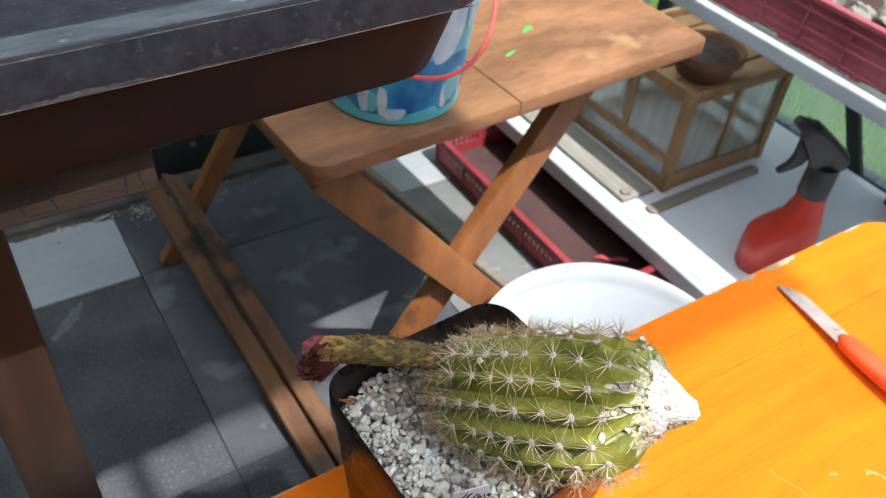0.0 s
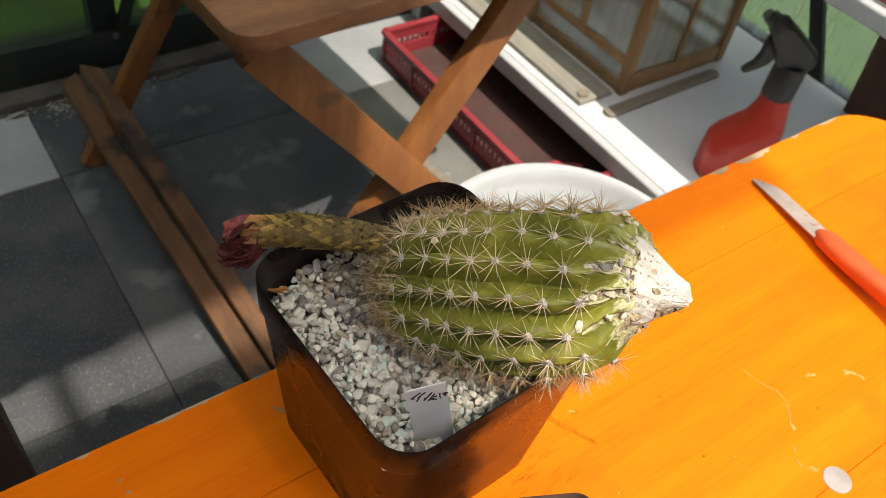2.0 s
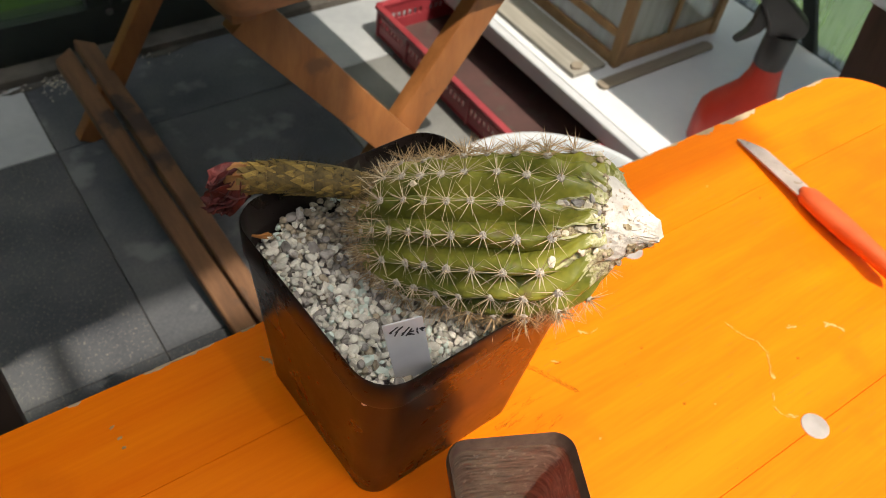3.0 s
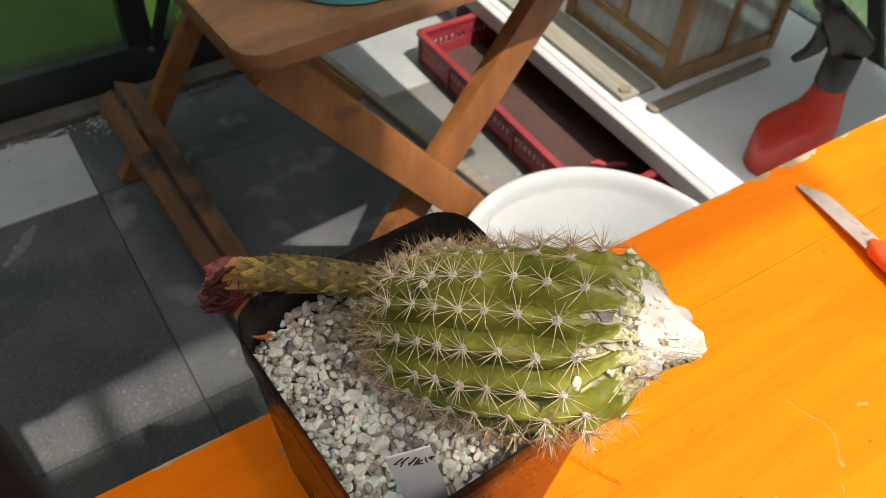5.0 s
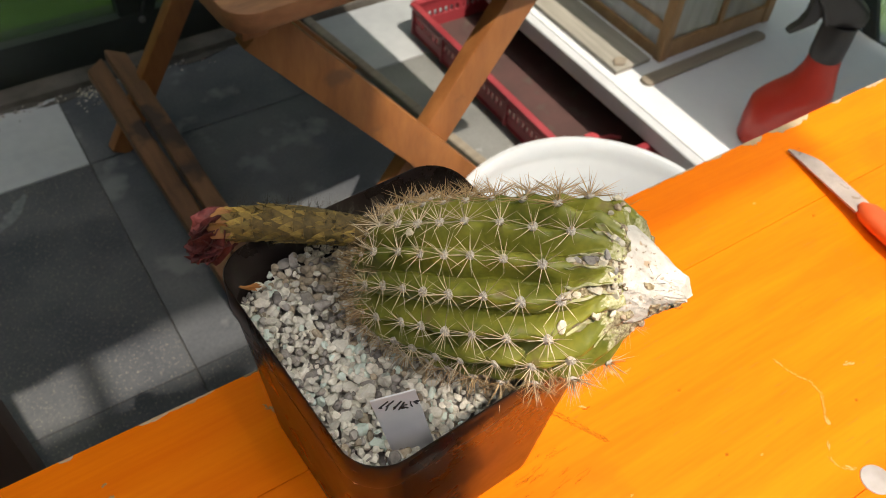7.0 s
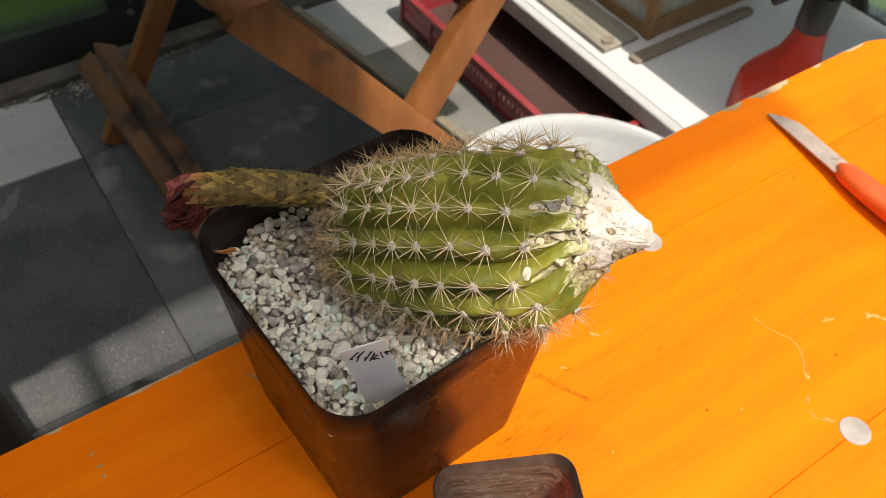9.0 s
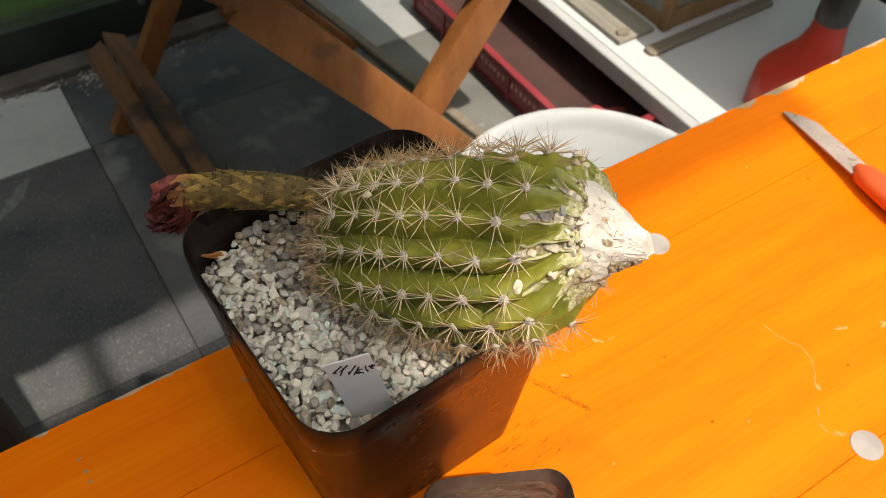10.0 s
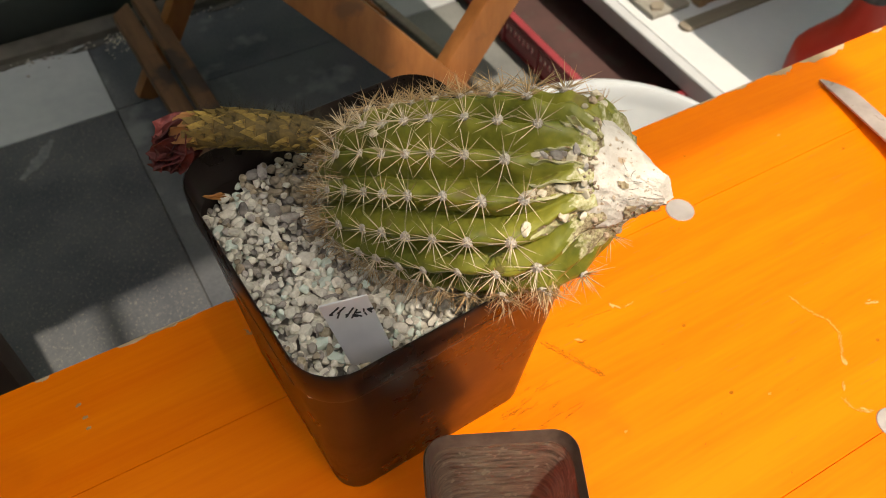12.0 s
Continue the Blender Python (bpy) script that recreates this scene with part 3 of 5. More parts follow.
    scuffed([(0.358, -0.199), (0.364, -0.203), (0.366, -0.209)], 0.0030, PALE_RUB)
    scuffed([(0.194, -0.113), (0.196, -0.117)], 0.0034, PALE_RUB)
    scuffed([(0.200, -0.1175), (0.2075, -0.1175)], 0.0013, SCUFF)
    scuffed([(0.161, -0.1205), (0.165, -0.1245)], 0.0030, PALE_RUB)
    scuffed([(0.161, -0.1245), (0.166, -0.1255)], 0.0016, DARK_LINE, "scratch")
    for dx, w in ((-0.0012, 0.0014), (0.0012, 0.0012)):
        scuffed([(0.143 + dx, -0.115), (0.148 + dx, -0.124), (0.153 + dx, -0.134), (0.157 + dx, -0.142), (0.160 + dx, -0.148)], w, DARK_LINE, "scratch")
    scuffed([(0.153, -0.134), (0.157, -0.142), (0.1605, -0.149)], 0.0022, DARK_LINE, "scratch")
    scuffed([(0.161, -0.112), (0.176, -0.1135), (0.191, -0.115)], 0.0007, DARK_LINE, "scratch")
    for k in range(26):
        x, y = rnd.uniform(0.095, 0.130), rnd.uniform(-0.160, -0.136)
        scuffed([(x, y), (x + rnd.uniform(0.004, 0.012), y + rnd.uniform(-0.001, 0.002))], rnd.uniform(0.0006, 0.0012), DARK_LINE, "dirt_streak")
    bm = bmesh.new()
    for k in range(420):
        x, y = rnd.uniform(0.02, 0.50), rnd.uniform(-0.32, -0.02)
        if noise.noise(Vector((x * 14, y * 22, 4))) > -0.05:
            flake(bm, blob(x, y, rnd.uniform(0.0015, 0.0075), rnd.uniform(0.00008, 0.00022), 8, rnd.gauss(0, 0.03), 0.4, k), BENCH + 0.00004, 0.00005)
    tagged(part("grain_streak", bm, GRAIN, t, "fine darker grain showing in the varnish", soft=0), kind="stuff")
    scuffed([(-0.002, -0.026), (0.002, -0.029), (0.0015, -0.033)], 0.0024, CHIP, "stain")
    worn = []
    x = -0.34
    while x < 0.40:
        ln = rnd.uniform(0.006, 0.05)
        if rnd.random() < 0.75:
            worn.append((x, x + ln))
        x += ln + rnd.uniform(0.002, 0.02)
    bm = bmesh.new()
    for x0, x1 in worn:
        n = 10
        flake(bm, [(x0, -0.0003)] + [(x0 + (x1 - x0) * k / n, -0.0008 - rnd.uniform(0.0001, 0.0010)) for k in range(1, n)] + [(x1, -0.0003)], BENCH + 0.00015)
    tagged(part("worn_edge", bm, BARE, t, "pale worn edge of the varnish", soft=0), kind="stuff")
    for cx, cy, rx, ry, a in ((0.234, -0.203, 0.0016, 0.001, 0), (0.150, -0.182, 0.0018, 0.001, 0.4),
                              (-0.096, -0.035, 0.0022, 0.0015, 0), (-0.097, -0.026, 0.0022, 0.0012, 0.5), (-0.096, -0.042, 0.0018, 0.0014, 0), (0.388, -0.053, 0.0018, 0.0014, 0)):
        scrap("scuff", blob(cx, cy, rx, ry, 12, a, 0.55, int(1e4 * abs(cx))), CHIP if cx < 0 else SCUFF)
    for x, w, deep in ((0.441, 0.012, 0.0058), (0.486, 0.025, 0.0085), (0.548, 0.006, 0.0020), (0.4, 0.006, 0.002), (-0.037, 0.003, 0.0014), (-0.11, 0.004, 0.0016), (0.25, 0.005, 0.0016), (0.6, 0.014, 0.0030), (-0.2, 0.006, 0.002), (-0.06, 0.009, 0.0016)):
        n = 14
        inner = [(x - w + 2 * w * k / n, -0.0012 - deep * rnd.uniform(0.35, 1.0) * math.sin(math.pi * k / n) ** 0.8) for k in range(1, n)]
        scrap("chipped_edge", [(x - w, -0.0004)] + inner + [(x + w, -0.0004)], BARE)
    for k in range(34):
        x, y = rnd.uniform(0.1, 0.6), rnd.uniform(-0.3, -0.01)
        scrap("speck", blob(x, y, rnd.uniform(0.0003, 0.0008), 0.0004, 6, rnd.uniform(0, 3), 0.4, k), DARK_LINE)
    for x, y in ((0.222, -0.145), (0.419, -0.085), (0.216, -0.192), (0.315, -0.208)):
        scrap("speck", blob(x, y, 0.0016, 0.0012, 8, 0.4, 0.3, 2), DARK_LINE)
    return t


bench()


# ---- square pots ----
def square_pot(name, m, top, base, height, corner, wall, lip, material, rim, label):
    """A tapered square pot with rounded corners, a thickened lip and an open inside."""
    t = thing(name, m, label, "pot")
    bm = bmesh.new()

    def ring(w, r, z):
        return [(x, y, z) for x, y in rounded(w, w, r, 7)]

    lw = base + (top - base) * (height - lip) / height
    loft(bm, [ring(base - 0.0008, corner * 0.64, 0.0), ring(base, corner * 0.65, 0.0006), ring(base + (lw - base) * 0.5, corner * 0.85, (height - lip) * 0.5), ring(lw, corner, height - lip),
              ring(lw - 2 * wall, corner * 0.95, height - lip), ring(lw - 2 * wall - 0.0006, corner * 0.95, height - lip - 0.003), ring(lw - 4 * wall, corner * 0.9, height - lip - 0.0042), ring(base - 2 * wall, corner * 0.6, wall * 2)])
    part("pot_wall", bm, material, t, soft=50)
    bm = bmesh.new()
    loft(bm, [ring(lw - 2 * wall - 0.0006, corner * 0.95, height - lip - 0.001), ring(lw + 0.0012, corner, height - lip - 0.001), ring(lw + 0.002, corner, height - lip + 0.001), ring(top - 0.0008, corner, height - 0.0012), ring(top - 0.002, corner, height), ring(top - 2 * wall, corner * 0.95, height - 0.0004), ring(lw - 2 * wall - 0.0006, corner * 0.95, height - lip - 0.0009)], cap0=False, cap1=False)
    part("rim", bm, rim, t, soft=50)
    return t


big_pot = square_pot("plant_pot", pose(0.058, -0.0835, BENCH + 0.0012, 0, 0, 3.4), 0.136, 0.111, 0.1345, 0.020, 0.0014, 0.020, POT_BLACK, POT_BLACK, "glossy black square plastic plant pot on the orange bench")
small_pot = square_pot("small_pot", pose(0.055, -0.204, BENCH + 0.0012, 0, 0, -25.5), 0.070, 0.048, 0.064, 0.011, 0.0011, 0.008, POT_DUSTY, POT_RIM, "small empty dusty black square pot on the bench")


bm = bmesh.new()
rnd = random.Random(6)
for k in range(5):
    p = Vector((0.094 + 0.004 * k, -0.020 - 0.001 * k, BENCH + 0.1357))
    d = Vector((rnd.uniform(-0.5, 0.3), rnd.uniform(-0.2, 0.4), 1)) * rnd.uniform(0.003, 0.007)
    tube(bm, [p, p + d * 0.5 + Vector((0.001, 0, 0)), p + d + Vector((-0.001, 0.001, 0)), p + d * 1.4 + Vector((-0.003, 0, -0.001))], 0.00007, 4)
part("fibre", bm, HAIR, big_pot, "thin curled fibres on the rim", soft=0)


# rough moulding seam and dust along the lower edge of the lip
for side in range(4):
    bm = bmesh.new()
    low, high = [], []
    for k in range(241):
        u = -0.050 + 0.100 * k / 240
        n1, n2, n3 = (noise.noise(Vector((u * f, side * 3.7, f))) for f in (45, 160, 700))
        z = 0.1170 + 0.0016 * n1 + 0.0007 * n2
        tall = max(0.00008, 0.0005 * (n1 + 0.35) + 0.0006 * n2 + 0.0004 * n3)
        half = 0.5 * (0.1343 + (0.1352 - 0.1343) * (z - 0.1145) / 0.02) + 0.0004
        low.append((u, -half, z))
        high.append((u, -half - 0.0003, z + tall))
    loft(bm, [low, high], closed=False, cap0=False, cap1=False)
    part("seam", bm, SCRAPE, big_pot, "rough dusty seam under the lip", soft=0, m=pose(0, 0, 0, 0, 0, 90 * side))


# ---- gravel ----
def ball(n):
    """Corners and triangles of a round ball."""
    bm = bmesh.new()
    bmesh.ops.create_icosphere(bm, subdivisions=n, radius=1.0)
    v = [p.co.normalized() for p in bm.verts]
    f = [tuple(c.index for c in t.verts) for t in bm.faces]
    bm.free()
    return v, f


BALL, BALL_FACES = ball(2)


def stone_mesh(name, places, material, rnd):
    """Many broken stones as one mesh: balls cut flat by planes. places: (centre, size)."""
    verts, faces = [], []
    for c, s in places:
        q = Euler((rnd.uniform(-0.5, 0.5), rnd.uniform(-0.5, 0.5), rnd.uniform(0, 6))).to_matrix() @ Euler((rnd.choice((0, 0, 0.8, 1.4)), 0, 0)).to_matrix()
        k = Vector((rnd.uniform(0.85, 1.3), rnd.uniform(0.75, 1.05), rnd.uniform(0.65, 0.95))) * (s / 2)
        cuts = [(Vector((rnd.uniform(-1, 1), rnd.uniform(-1, 1), rnd.uniform(-1, 1))).normalized(), rnd.uniform(0.46, 0.84)) for _ in range(7)]
        cuts.append((Vector((rnd.uniform(-0.3, 0.3), rnd.uniform(-0.3, 0.3), 1)).normalized(), rnd.uniform(0.45, 0.8)))
        o = len(verts)
        for p in BALL:
            w = p.copy()
            for nv, h in cuts:
                over = w.dot(nv) - h
                if over > 0:
                    w -= nv * over
            w *= 1 + 0.10 * noise.noise(p * 2.2 + Vector(c) * 900)
            verts.append(Vector(c) + q @ Vector((w.x * k.x, w.y * k.y, w.z * k.z)) * 1.2)
        faces += [(a + o, e + o, d + o) for a, e, d in BALL_FACES]
    me = bpy.data.meshes.new(name)
    me.from_pydata(verts, [], faces)
    me.materials.append(material)
    return me


def gravel_height(x, y):
    """The heaped surface of the gravel, in the pot's plan."""
    corner = min(1.0, max(0.0, (y - 0.02) / 0.03)) * min(1.0, max(0.0, (-0.03 - x) / 0.02))
    return BENCH + 0.1110 + 0.16 * max(0.0, -0.028 - x) * (1.0 if y > -0.02 else 0.5) * (1 - corner) + 0.20 * max(0.0, y - 0.02) * (1 - corner) + 0.0025 * noise.noise(Vector((x * 40, y * 40, 3))) + 0.05 * max(0.0, -y - 0.03) * 0.5


def gravel():
    rnd = random.Random(11)
    t = thing("gravel", pose(0.058, -0.0835, 0, 0, 0, 3.4), "coarse pale grey and cream gravel filling the pot", "gravel", kind="stuff")
    bm = bmesh.new()
    pts = rounded(0.124, 0.124, 0.018, 6)
    loft(bm, [[(x * 0.88, y * 0.88, BENCH + 0.07) for x, y in pts], [(x, y, BENCH + 0.1050) for x, y in pts]])
    part("gravel_bed", bm, STONE_GREY, t, soft=0)
    groups = {"pale": [], "tan": [], "grey": [], "green": []}
    for layer in range(3):
        step = 0.0041
        n = int(0.130 / step)
        for i in range(n):
            for j in range(n):
                x = -0.065 + (i + rnd.uniform(0, 1)) * step
                y = -0.065 + (j + rnd.uniform(0, 1)) * step
                s = rnd.choice((0.0024, 0.0030, 0.0034, 0.0038, 0.0044, 0.0053)) * rnd.uniform(0.85, 1.2)
                if rnd.random() < 0.08:
                    s *= 1.4
                room = 0.0655 - 0.0006 * (2 - layer) - 0.55 * s
                if abs(x) > room or abs(y) > room or abs(x) + abs(y) > 2 * room - 0.009:
                    continue
                z = gravel_height(x, y) - 0.0004 - 0.0028 * (2 - layer) + rnd.uniform(-0.0010, 0.0012)
                kind = rnd.random() + 0.45 * noise.noise(Vector((x * 55, y * 55, 9)))
                # browner stones towards the cactus: brown dust, and its shade put into the colour
                dusty = 0.05 + 0.7 * min(1.0, max(0.0, (x + y * 0.5 + 0.016) / 0.02))
                groups["tan" if rnd.random() < dusty else "grey" if kind > 0.80 else "green" if kind < 0.10 else "pale"].append(((x, y, z), s))
    for k, m in (("pale", STONE), ("tan", STONE_TAN), ("grey", STONE_GREY), ("green", STONE_GREEN)):
        tagged(part("stones", stone_mesh("stones", groups[k], m, rnd), m, t, k + " stones", soft=16), kind="stuff")
    return t


gravel()
bm = bmesh.new()
for k in range(3):
    flake(bm, blob(0.0012 * k, 0.0006 * k, 0.0070 - 0.0014 * k, 0.0010, 12, 0.25 * k, 0.5, k), 0.0007 * k, 0.0004)
tagged(put(part("dry_leaf", bm, mat("dry_leaf_brown", (0.34, 0.13, 0.03), (0.46, 0.2, 0.05), 0.7, 200, bump=0.4)), pose(-0.0005, -0.033, BENCH + 0.1205, 8, -6, -48)), "curled dry brown leaf scrap on the gravel", "leaf")


# ---- cactus lying in the pot ----
AXIS = Vector((0.478, -0.724, 0.498)).normalized()
E1 = AXIS.cross(Vector((0, 0, 1))).normalized()
E2 = E1.cross(AXIS)
HEART = Vector((0.0821, -0.1000, 0.6174))
RIBS = 16
PHASE = radians(40.5)
LEAN = E1 * math.cos(radians(120)) + E2 * math.sin(radians(120))
# along the axis: how far the middle leans over, and the radius over the rib crests
BODY = ((-0.0595, 0.0042, 0.0030), (-0.0580, 0.0043, 0.0140), (-0.0535, 0.0046, 0.0240), (-0.0465, 0.0047, 0.0300), (-0.0385, 0.0047, 0.0338), (-0.0300, 0.0044, 0.0362), (-0.0180, 0.0036, 0.0377), (-0.0066, 0.0024, 0.0398), (0.0100, 0.0008, 0.0406),
        (0.0280, 0.0000, 0.0406), (0.0450, 0.0006, 0.0392), (0.0550, 0.0016, 0.0370), (0.0600, 0.0028, 0.0348), (0.0650, 0.0048, 0.0318), (0.0700, 0.0070, 0.0284), (0.0750, 0.0082, 0.0246), (0.0800, 0.0080, 0.0195))
ROOT_SHAPE = ((0.0640, 0.0045, 0.0230), (0.0765, 0.0062, 0.0202), (0.0800, 0.0054, 0.0176), (0.0843, 0.0040, 0.0140), (0.0880, 0.0026, 0.0110), (0.0912, 0.0012, 0.0084), (0.0945, 0.0002, 0.0064), (0.0972, -0.0004, 0.0050))
# torn gashes: rib at the start and at the end, start, end, half width in ribs
GASHES = ((2.45, 2.10, 0.0690, 0.0810, 0.30), (1.20, 0.90, 0.0600, 0.0795, 0.27), (0.12, -0.22, 0.0600, 0.0775, 0.25), (-1.08, -1.24, 0.0570, 0.0730, 0.30), (-2.15, -2.50, 0.0660, 0.0765, 0.30), (3.3, 3.1, 0.068, 0.079, 0.25), (-3.2, -3.3, 0.062, 0.070, 0.16))


def twist(s):
    """How far the ribs wind round the axis towards the root."""
    return -radians(280 * max(0.0, s - 0.030))


def section(table, s):
    """Lean and radius at s, by a smooth curve through the table."""
    s = min(max(s, table[0][0]), table[-1][0])
    k = max(i for i in range(len(table) - 1) if table[i][0] <= s)
    a, c = table[k], table[k + 1]
    u = (s - a[0]) / (c[0] - a[0])
    out = []
    for q in (1, 2):
        before, after = table[max(k - 1, 0)], table[min(k + 2, len(table) - 1)]
        m0 = (c[q] - before[q]) / (c[0] - before[0]) * (c[0] - a[0])
        m1 = (after[q] - a[q]) / (after[0] - a[0]) * (c[0] - a[0])
        out.append((2 * u ** 3 - 3 * u * u + 1) * a[q] + (u ** 3 - 2 * u * u + u) * m0 + (3 * u * u - 2 * u ** 3) * c[q] + (u ** 3 - u * u) * m1)
    return out


def axis_point(s):
    return HEART + AXIS * s + LEAN * section(BODY, s)[0]


def body_radius(s):
    return max(section(BODY, s)[1], 0.0005)


def gash(s, a):
    """1 in the middle of a torn gash, 0 off it."""
    rib = ((a - PHASE - twist(s) + math.pi) % (2 * math.pi) - math.pi) * RIBS / (2 * math.pi)
    g = 0.0
    for r0, r1, s0, s1, w in GASHES:
        u = (s - s0) / (s1 - s0)
        if 0 < u < 1.15:
            d = (rib - r0 - (r1 - r0) * u - 0.06 * noise.noise(Vector((s * 300, r0, 1)))) / (w * min(1.0, 0.45 + u))
            g = max(g, max(0.0, 1 - abs(d) ** 2.5) * min(1.0, u * 3, (1.15 - u) * 4))
    return g


def skin(s, a, lift=0.0):
    """A place on the ribbed skin; a: the angle round the axis."""
    rib = (a - PHASE - twist(s)) * RIBS / (2 * math.pi)
    wander = 0.07 * noise.noise(Vector((s * 35, round(rib), 4)))
    c = math.cos((rib + wander) * 2 * math.pi)
    r = body_radius(s)
    depth = 0.0092 * min(1.0, r / 0.034) * (1.0 if s < 0.055 else max(0.45, 1 - (s - 0.055) * 30))
    u = (0.5 + 0.5 * c) ** 0.58
    odd = round(rib) % 2
    along = math.cos((s - 0.0143 - 0.0064 * odd) * 2 * math.pi / 0.0162)
    r += -depth * (1 - u) + 0.0008 * along * u * min(1.0, r / 0.034) + lift
    r += 0.0007 * noise.noise(Vector((s * 60, a * 3, 0)))
    if s > 0.055:
        r -= 0.0034 * gash(s, a) + 0.0006 * noise.noise(Vector((s * 400, a * 16, 2))) * min(1.0, (s - 0.055) * 100)
    return axis_point(s) + r * (E1 * math.cos(a) + E2 * math.sin(a))


def on_rib(rib, s, lift=0.0):
    return skin(s, PHASE + twist(s) + rib * 2 * math.pi / RIBS, lift)


def areole_s(rib):
    """Where the areoles of a rib sit along the axis: closer together towards the crown."""
    o = 0.0 if rib % 2 == 0 else 0.0064
    o += {1: 0.0022, 2: 0.0014, 14: -0.0040, 15: 0.0012}.get(rib, 0.0)
    return [v + o * (1 if v > -0.03 else 0.5) for v in (-0.0530, -0.0435, -0.0330, -0.0222, -0.0110, 0.0012, 0.0143, 0.0303, 0.0462, 0.0612)]


def cactus():
    rnd = random.Random(21)
    t = thing("cactus", pose(0, 0, 0), "ribbed green cactus lying unrooted on the gravel", "cactus")
    bm = bmesh.new()
    ss = [-0.0595 + 0.0005 * k for k in range(7)] + [-0.0555 + 0.0021 * k for k in range(52)] + [0.0540 + 0.0009 * k for k in range(29)]
    n = 288
    def ragged_s(s, a):
        e = Vector((math.cos(a), math.sin(a), 0))
        k = max(0.0, (s - 0.0690) / 0.0110)
        return s + k * (0.0042 * noise.noise(e * 2.6 + Vector((0, 0, 5))) + 0.0026 * noise.noise(e * 9) + 0.0010 * noise.noise(e * 30) - 0.0012)

    torn, cork, rings = [], [], []
    for s0 in ss:
        ring = []
        for i in range(n):
            a = 2 * math.pi * i / n
            s = ragged_s(s0, a)
            ring.append(skin(s, a))
            turned = (a + math.pi) % (2 * math.pi) - math.pi
            e = Vector((math.cos(a), math.sin(a), 0))
            edge = 0.0738 + 0.0052 * noise.noise(e * 5) + 0.0028 * noise.noise(e * 22 + Vector((0, 0, s * 150))) + (0.0025 if turned > radians(62) else 0.0) - 0.0060 * min(1.0, max(0.0, (radians(20) - turned) / radians(40)))
            torn.append(min(1.0, max(0.0, 0.5 + (s - edge) / 0.0065)))
            under = min(1.0, max(0.0, (radians(18) - turned) / radians(30)))
            cork.append(max(min(0.85, 1.1 * gash(s, a)) if s > 0.055 else 0.0, 0.62 * under * torn[-1]))
        rings.append(ring)
    loft(bm, rings)
    body = part("body", bm, CACTUS, t, soft=60)
    for name, values in (("torn", torn), ("cork", cork)):
        body.data.attributes.new(name, "FLOAT", "POINT").data.foreach_set("value", values)

    # the white core of the root: a roughly whittled cone
    bm = bmesh.new()
    rings = []
    for k in range(40):
        u = k / 39
        s = 0.0640 + 0.0330 * u
        off, r0 = section(ROOT_SHAPE, s)
        ring = []
        for i in range(96):
            a = 2 * math.pi * i / 96
            e = E1 * math.cos(a) + E2 * math.sin(a)
            facet = 1 - 0.055 * abs(math.sin(3.5 * a + 2.2 * u + 0.5))
            r = r0 * facet * (1 + 0.07 * noise.noise(e * 2 + Vector((0, 0, u * 3)))) + 0.0007 * noise.noise(e * 6 + Vector((0, 0, u * 12))) + 0.00045 * noise.noise(e * 16 + Vector((0, 0, u * 34)))
            ring.append(HEART + AXIS * (s + 0.0022 * noise.noise(e * 1.7 + Vector((4, 0, 0))) * u) + LEAN * off + r * e)
        rings.append(ring)
    loft(bm, rings)
    part("root_core", bm, ROOT, t, "bare white root core", soft=25)

    def on_root(s, a, lift=0.0):
        off, r0 = section(ROOT_SHAPE, s)
        return HEART + AXIS * s + LEAN * off + (E1 * math.cos(a) + E2 * math.sin(a)) * (r0 * 0.97 + lift)

    # brown scabs and a strip of dry bark along the underside of the root
    scabs = [(0.0868, 35, 0.0021), (0.0858, -20, 0.0030), (0.0885, -30, 0.0018), (0.0835, 12, 0.0011), (0.0905, 60, 0.0008), (0.0900, 8, 0.0009), (0.0880, 78, 0.0007), (0.0925, 30, 0.0006)]
    scabs += [(0.078 + 0.0155 * k / 9, -44 + 9 * rnd.random() - (5 if k > 6 else 0), rnd.uniform(0.0015, 0.0027)) for k in range(10)]
    scabs += [(rnd.uniform(0.081, 0.095), rnd.uniform(-20, 110), rnd.uniform(0.0002, 0.0005)) for k in range(46)]
    for s, a, w in scabs:
        e = E1 * math.cos(radians(a)) + E2 * math.sin(radians(a))
        bm = bmesh.new()
        flake(bm, blob(0, 0, w * 1.3, w * 0.75, 11, rnd.uniform(0, 3), 0.5, int(a + 60)), 0.0, 0.0005 if w > 0.001 else 0.0003)
        z = (e + AXIS * 0.6).normalized()
        x = AXIS.cross(z).normalized()
        m = Matrix((x, z.cross(x), z)).transposed().to_4x4()
        m.translation = on_root(s, radians(a), 0.0001)
        part("scab", bm, CORK if w > 0.0012 else SCAB, t, "brown scab", soft=40, m=m)
    bm = bmesh.new()
    for k in range(9):
        a = rnd.uniform(-0.9, 1.9)
        s = rnd.uniform(0.078, 0.092)
        e = E1 * math.cos(a) + E2 * math.sin(a)
        p = on_root(s, a)
        q = p + AXIS * rnd.uniform(-0.003, 0.007) + 0.005 * (E1 * math.cos(a + rnd.uniform(-1.6, 0.8)) + E2 * math.sin(a + 0.3))
        tube(bm, [p, p.lerp(q, 0.3) + 0.0008 * e, p.lerp(q, 0.6) + 0.0010 * e, q], 0.00008, 4)
    part("root_hair", bm, HAIR, t, "fine dark root hairs", soft=0)

    # gravel caught in the gashes and round the torn edge
    big, grit, dark = [], [], []
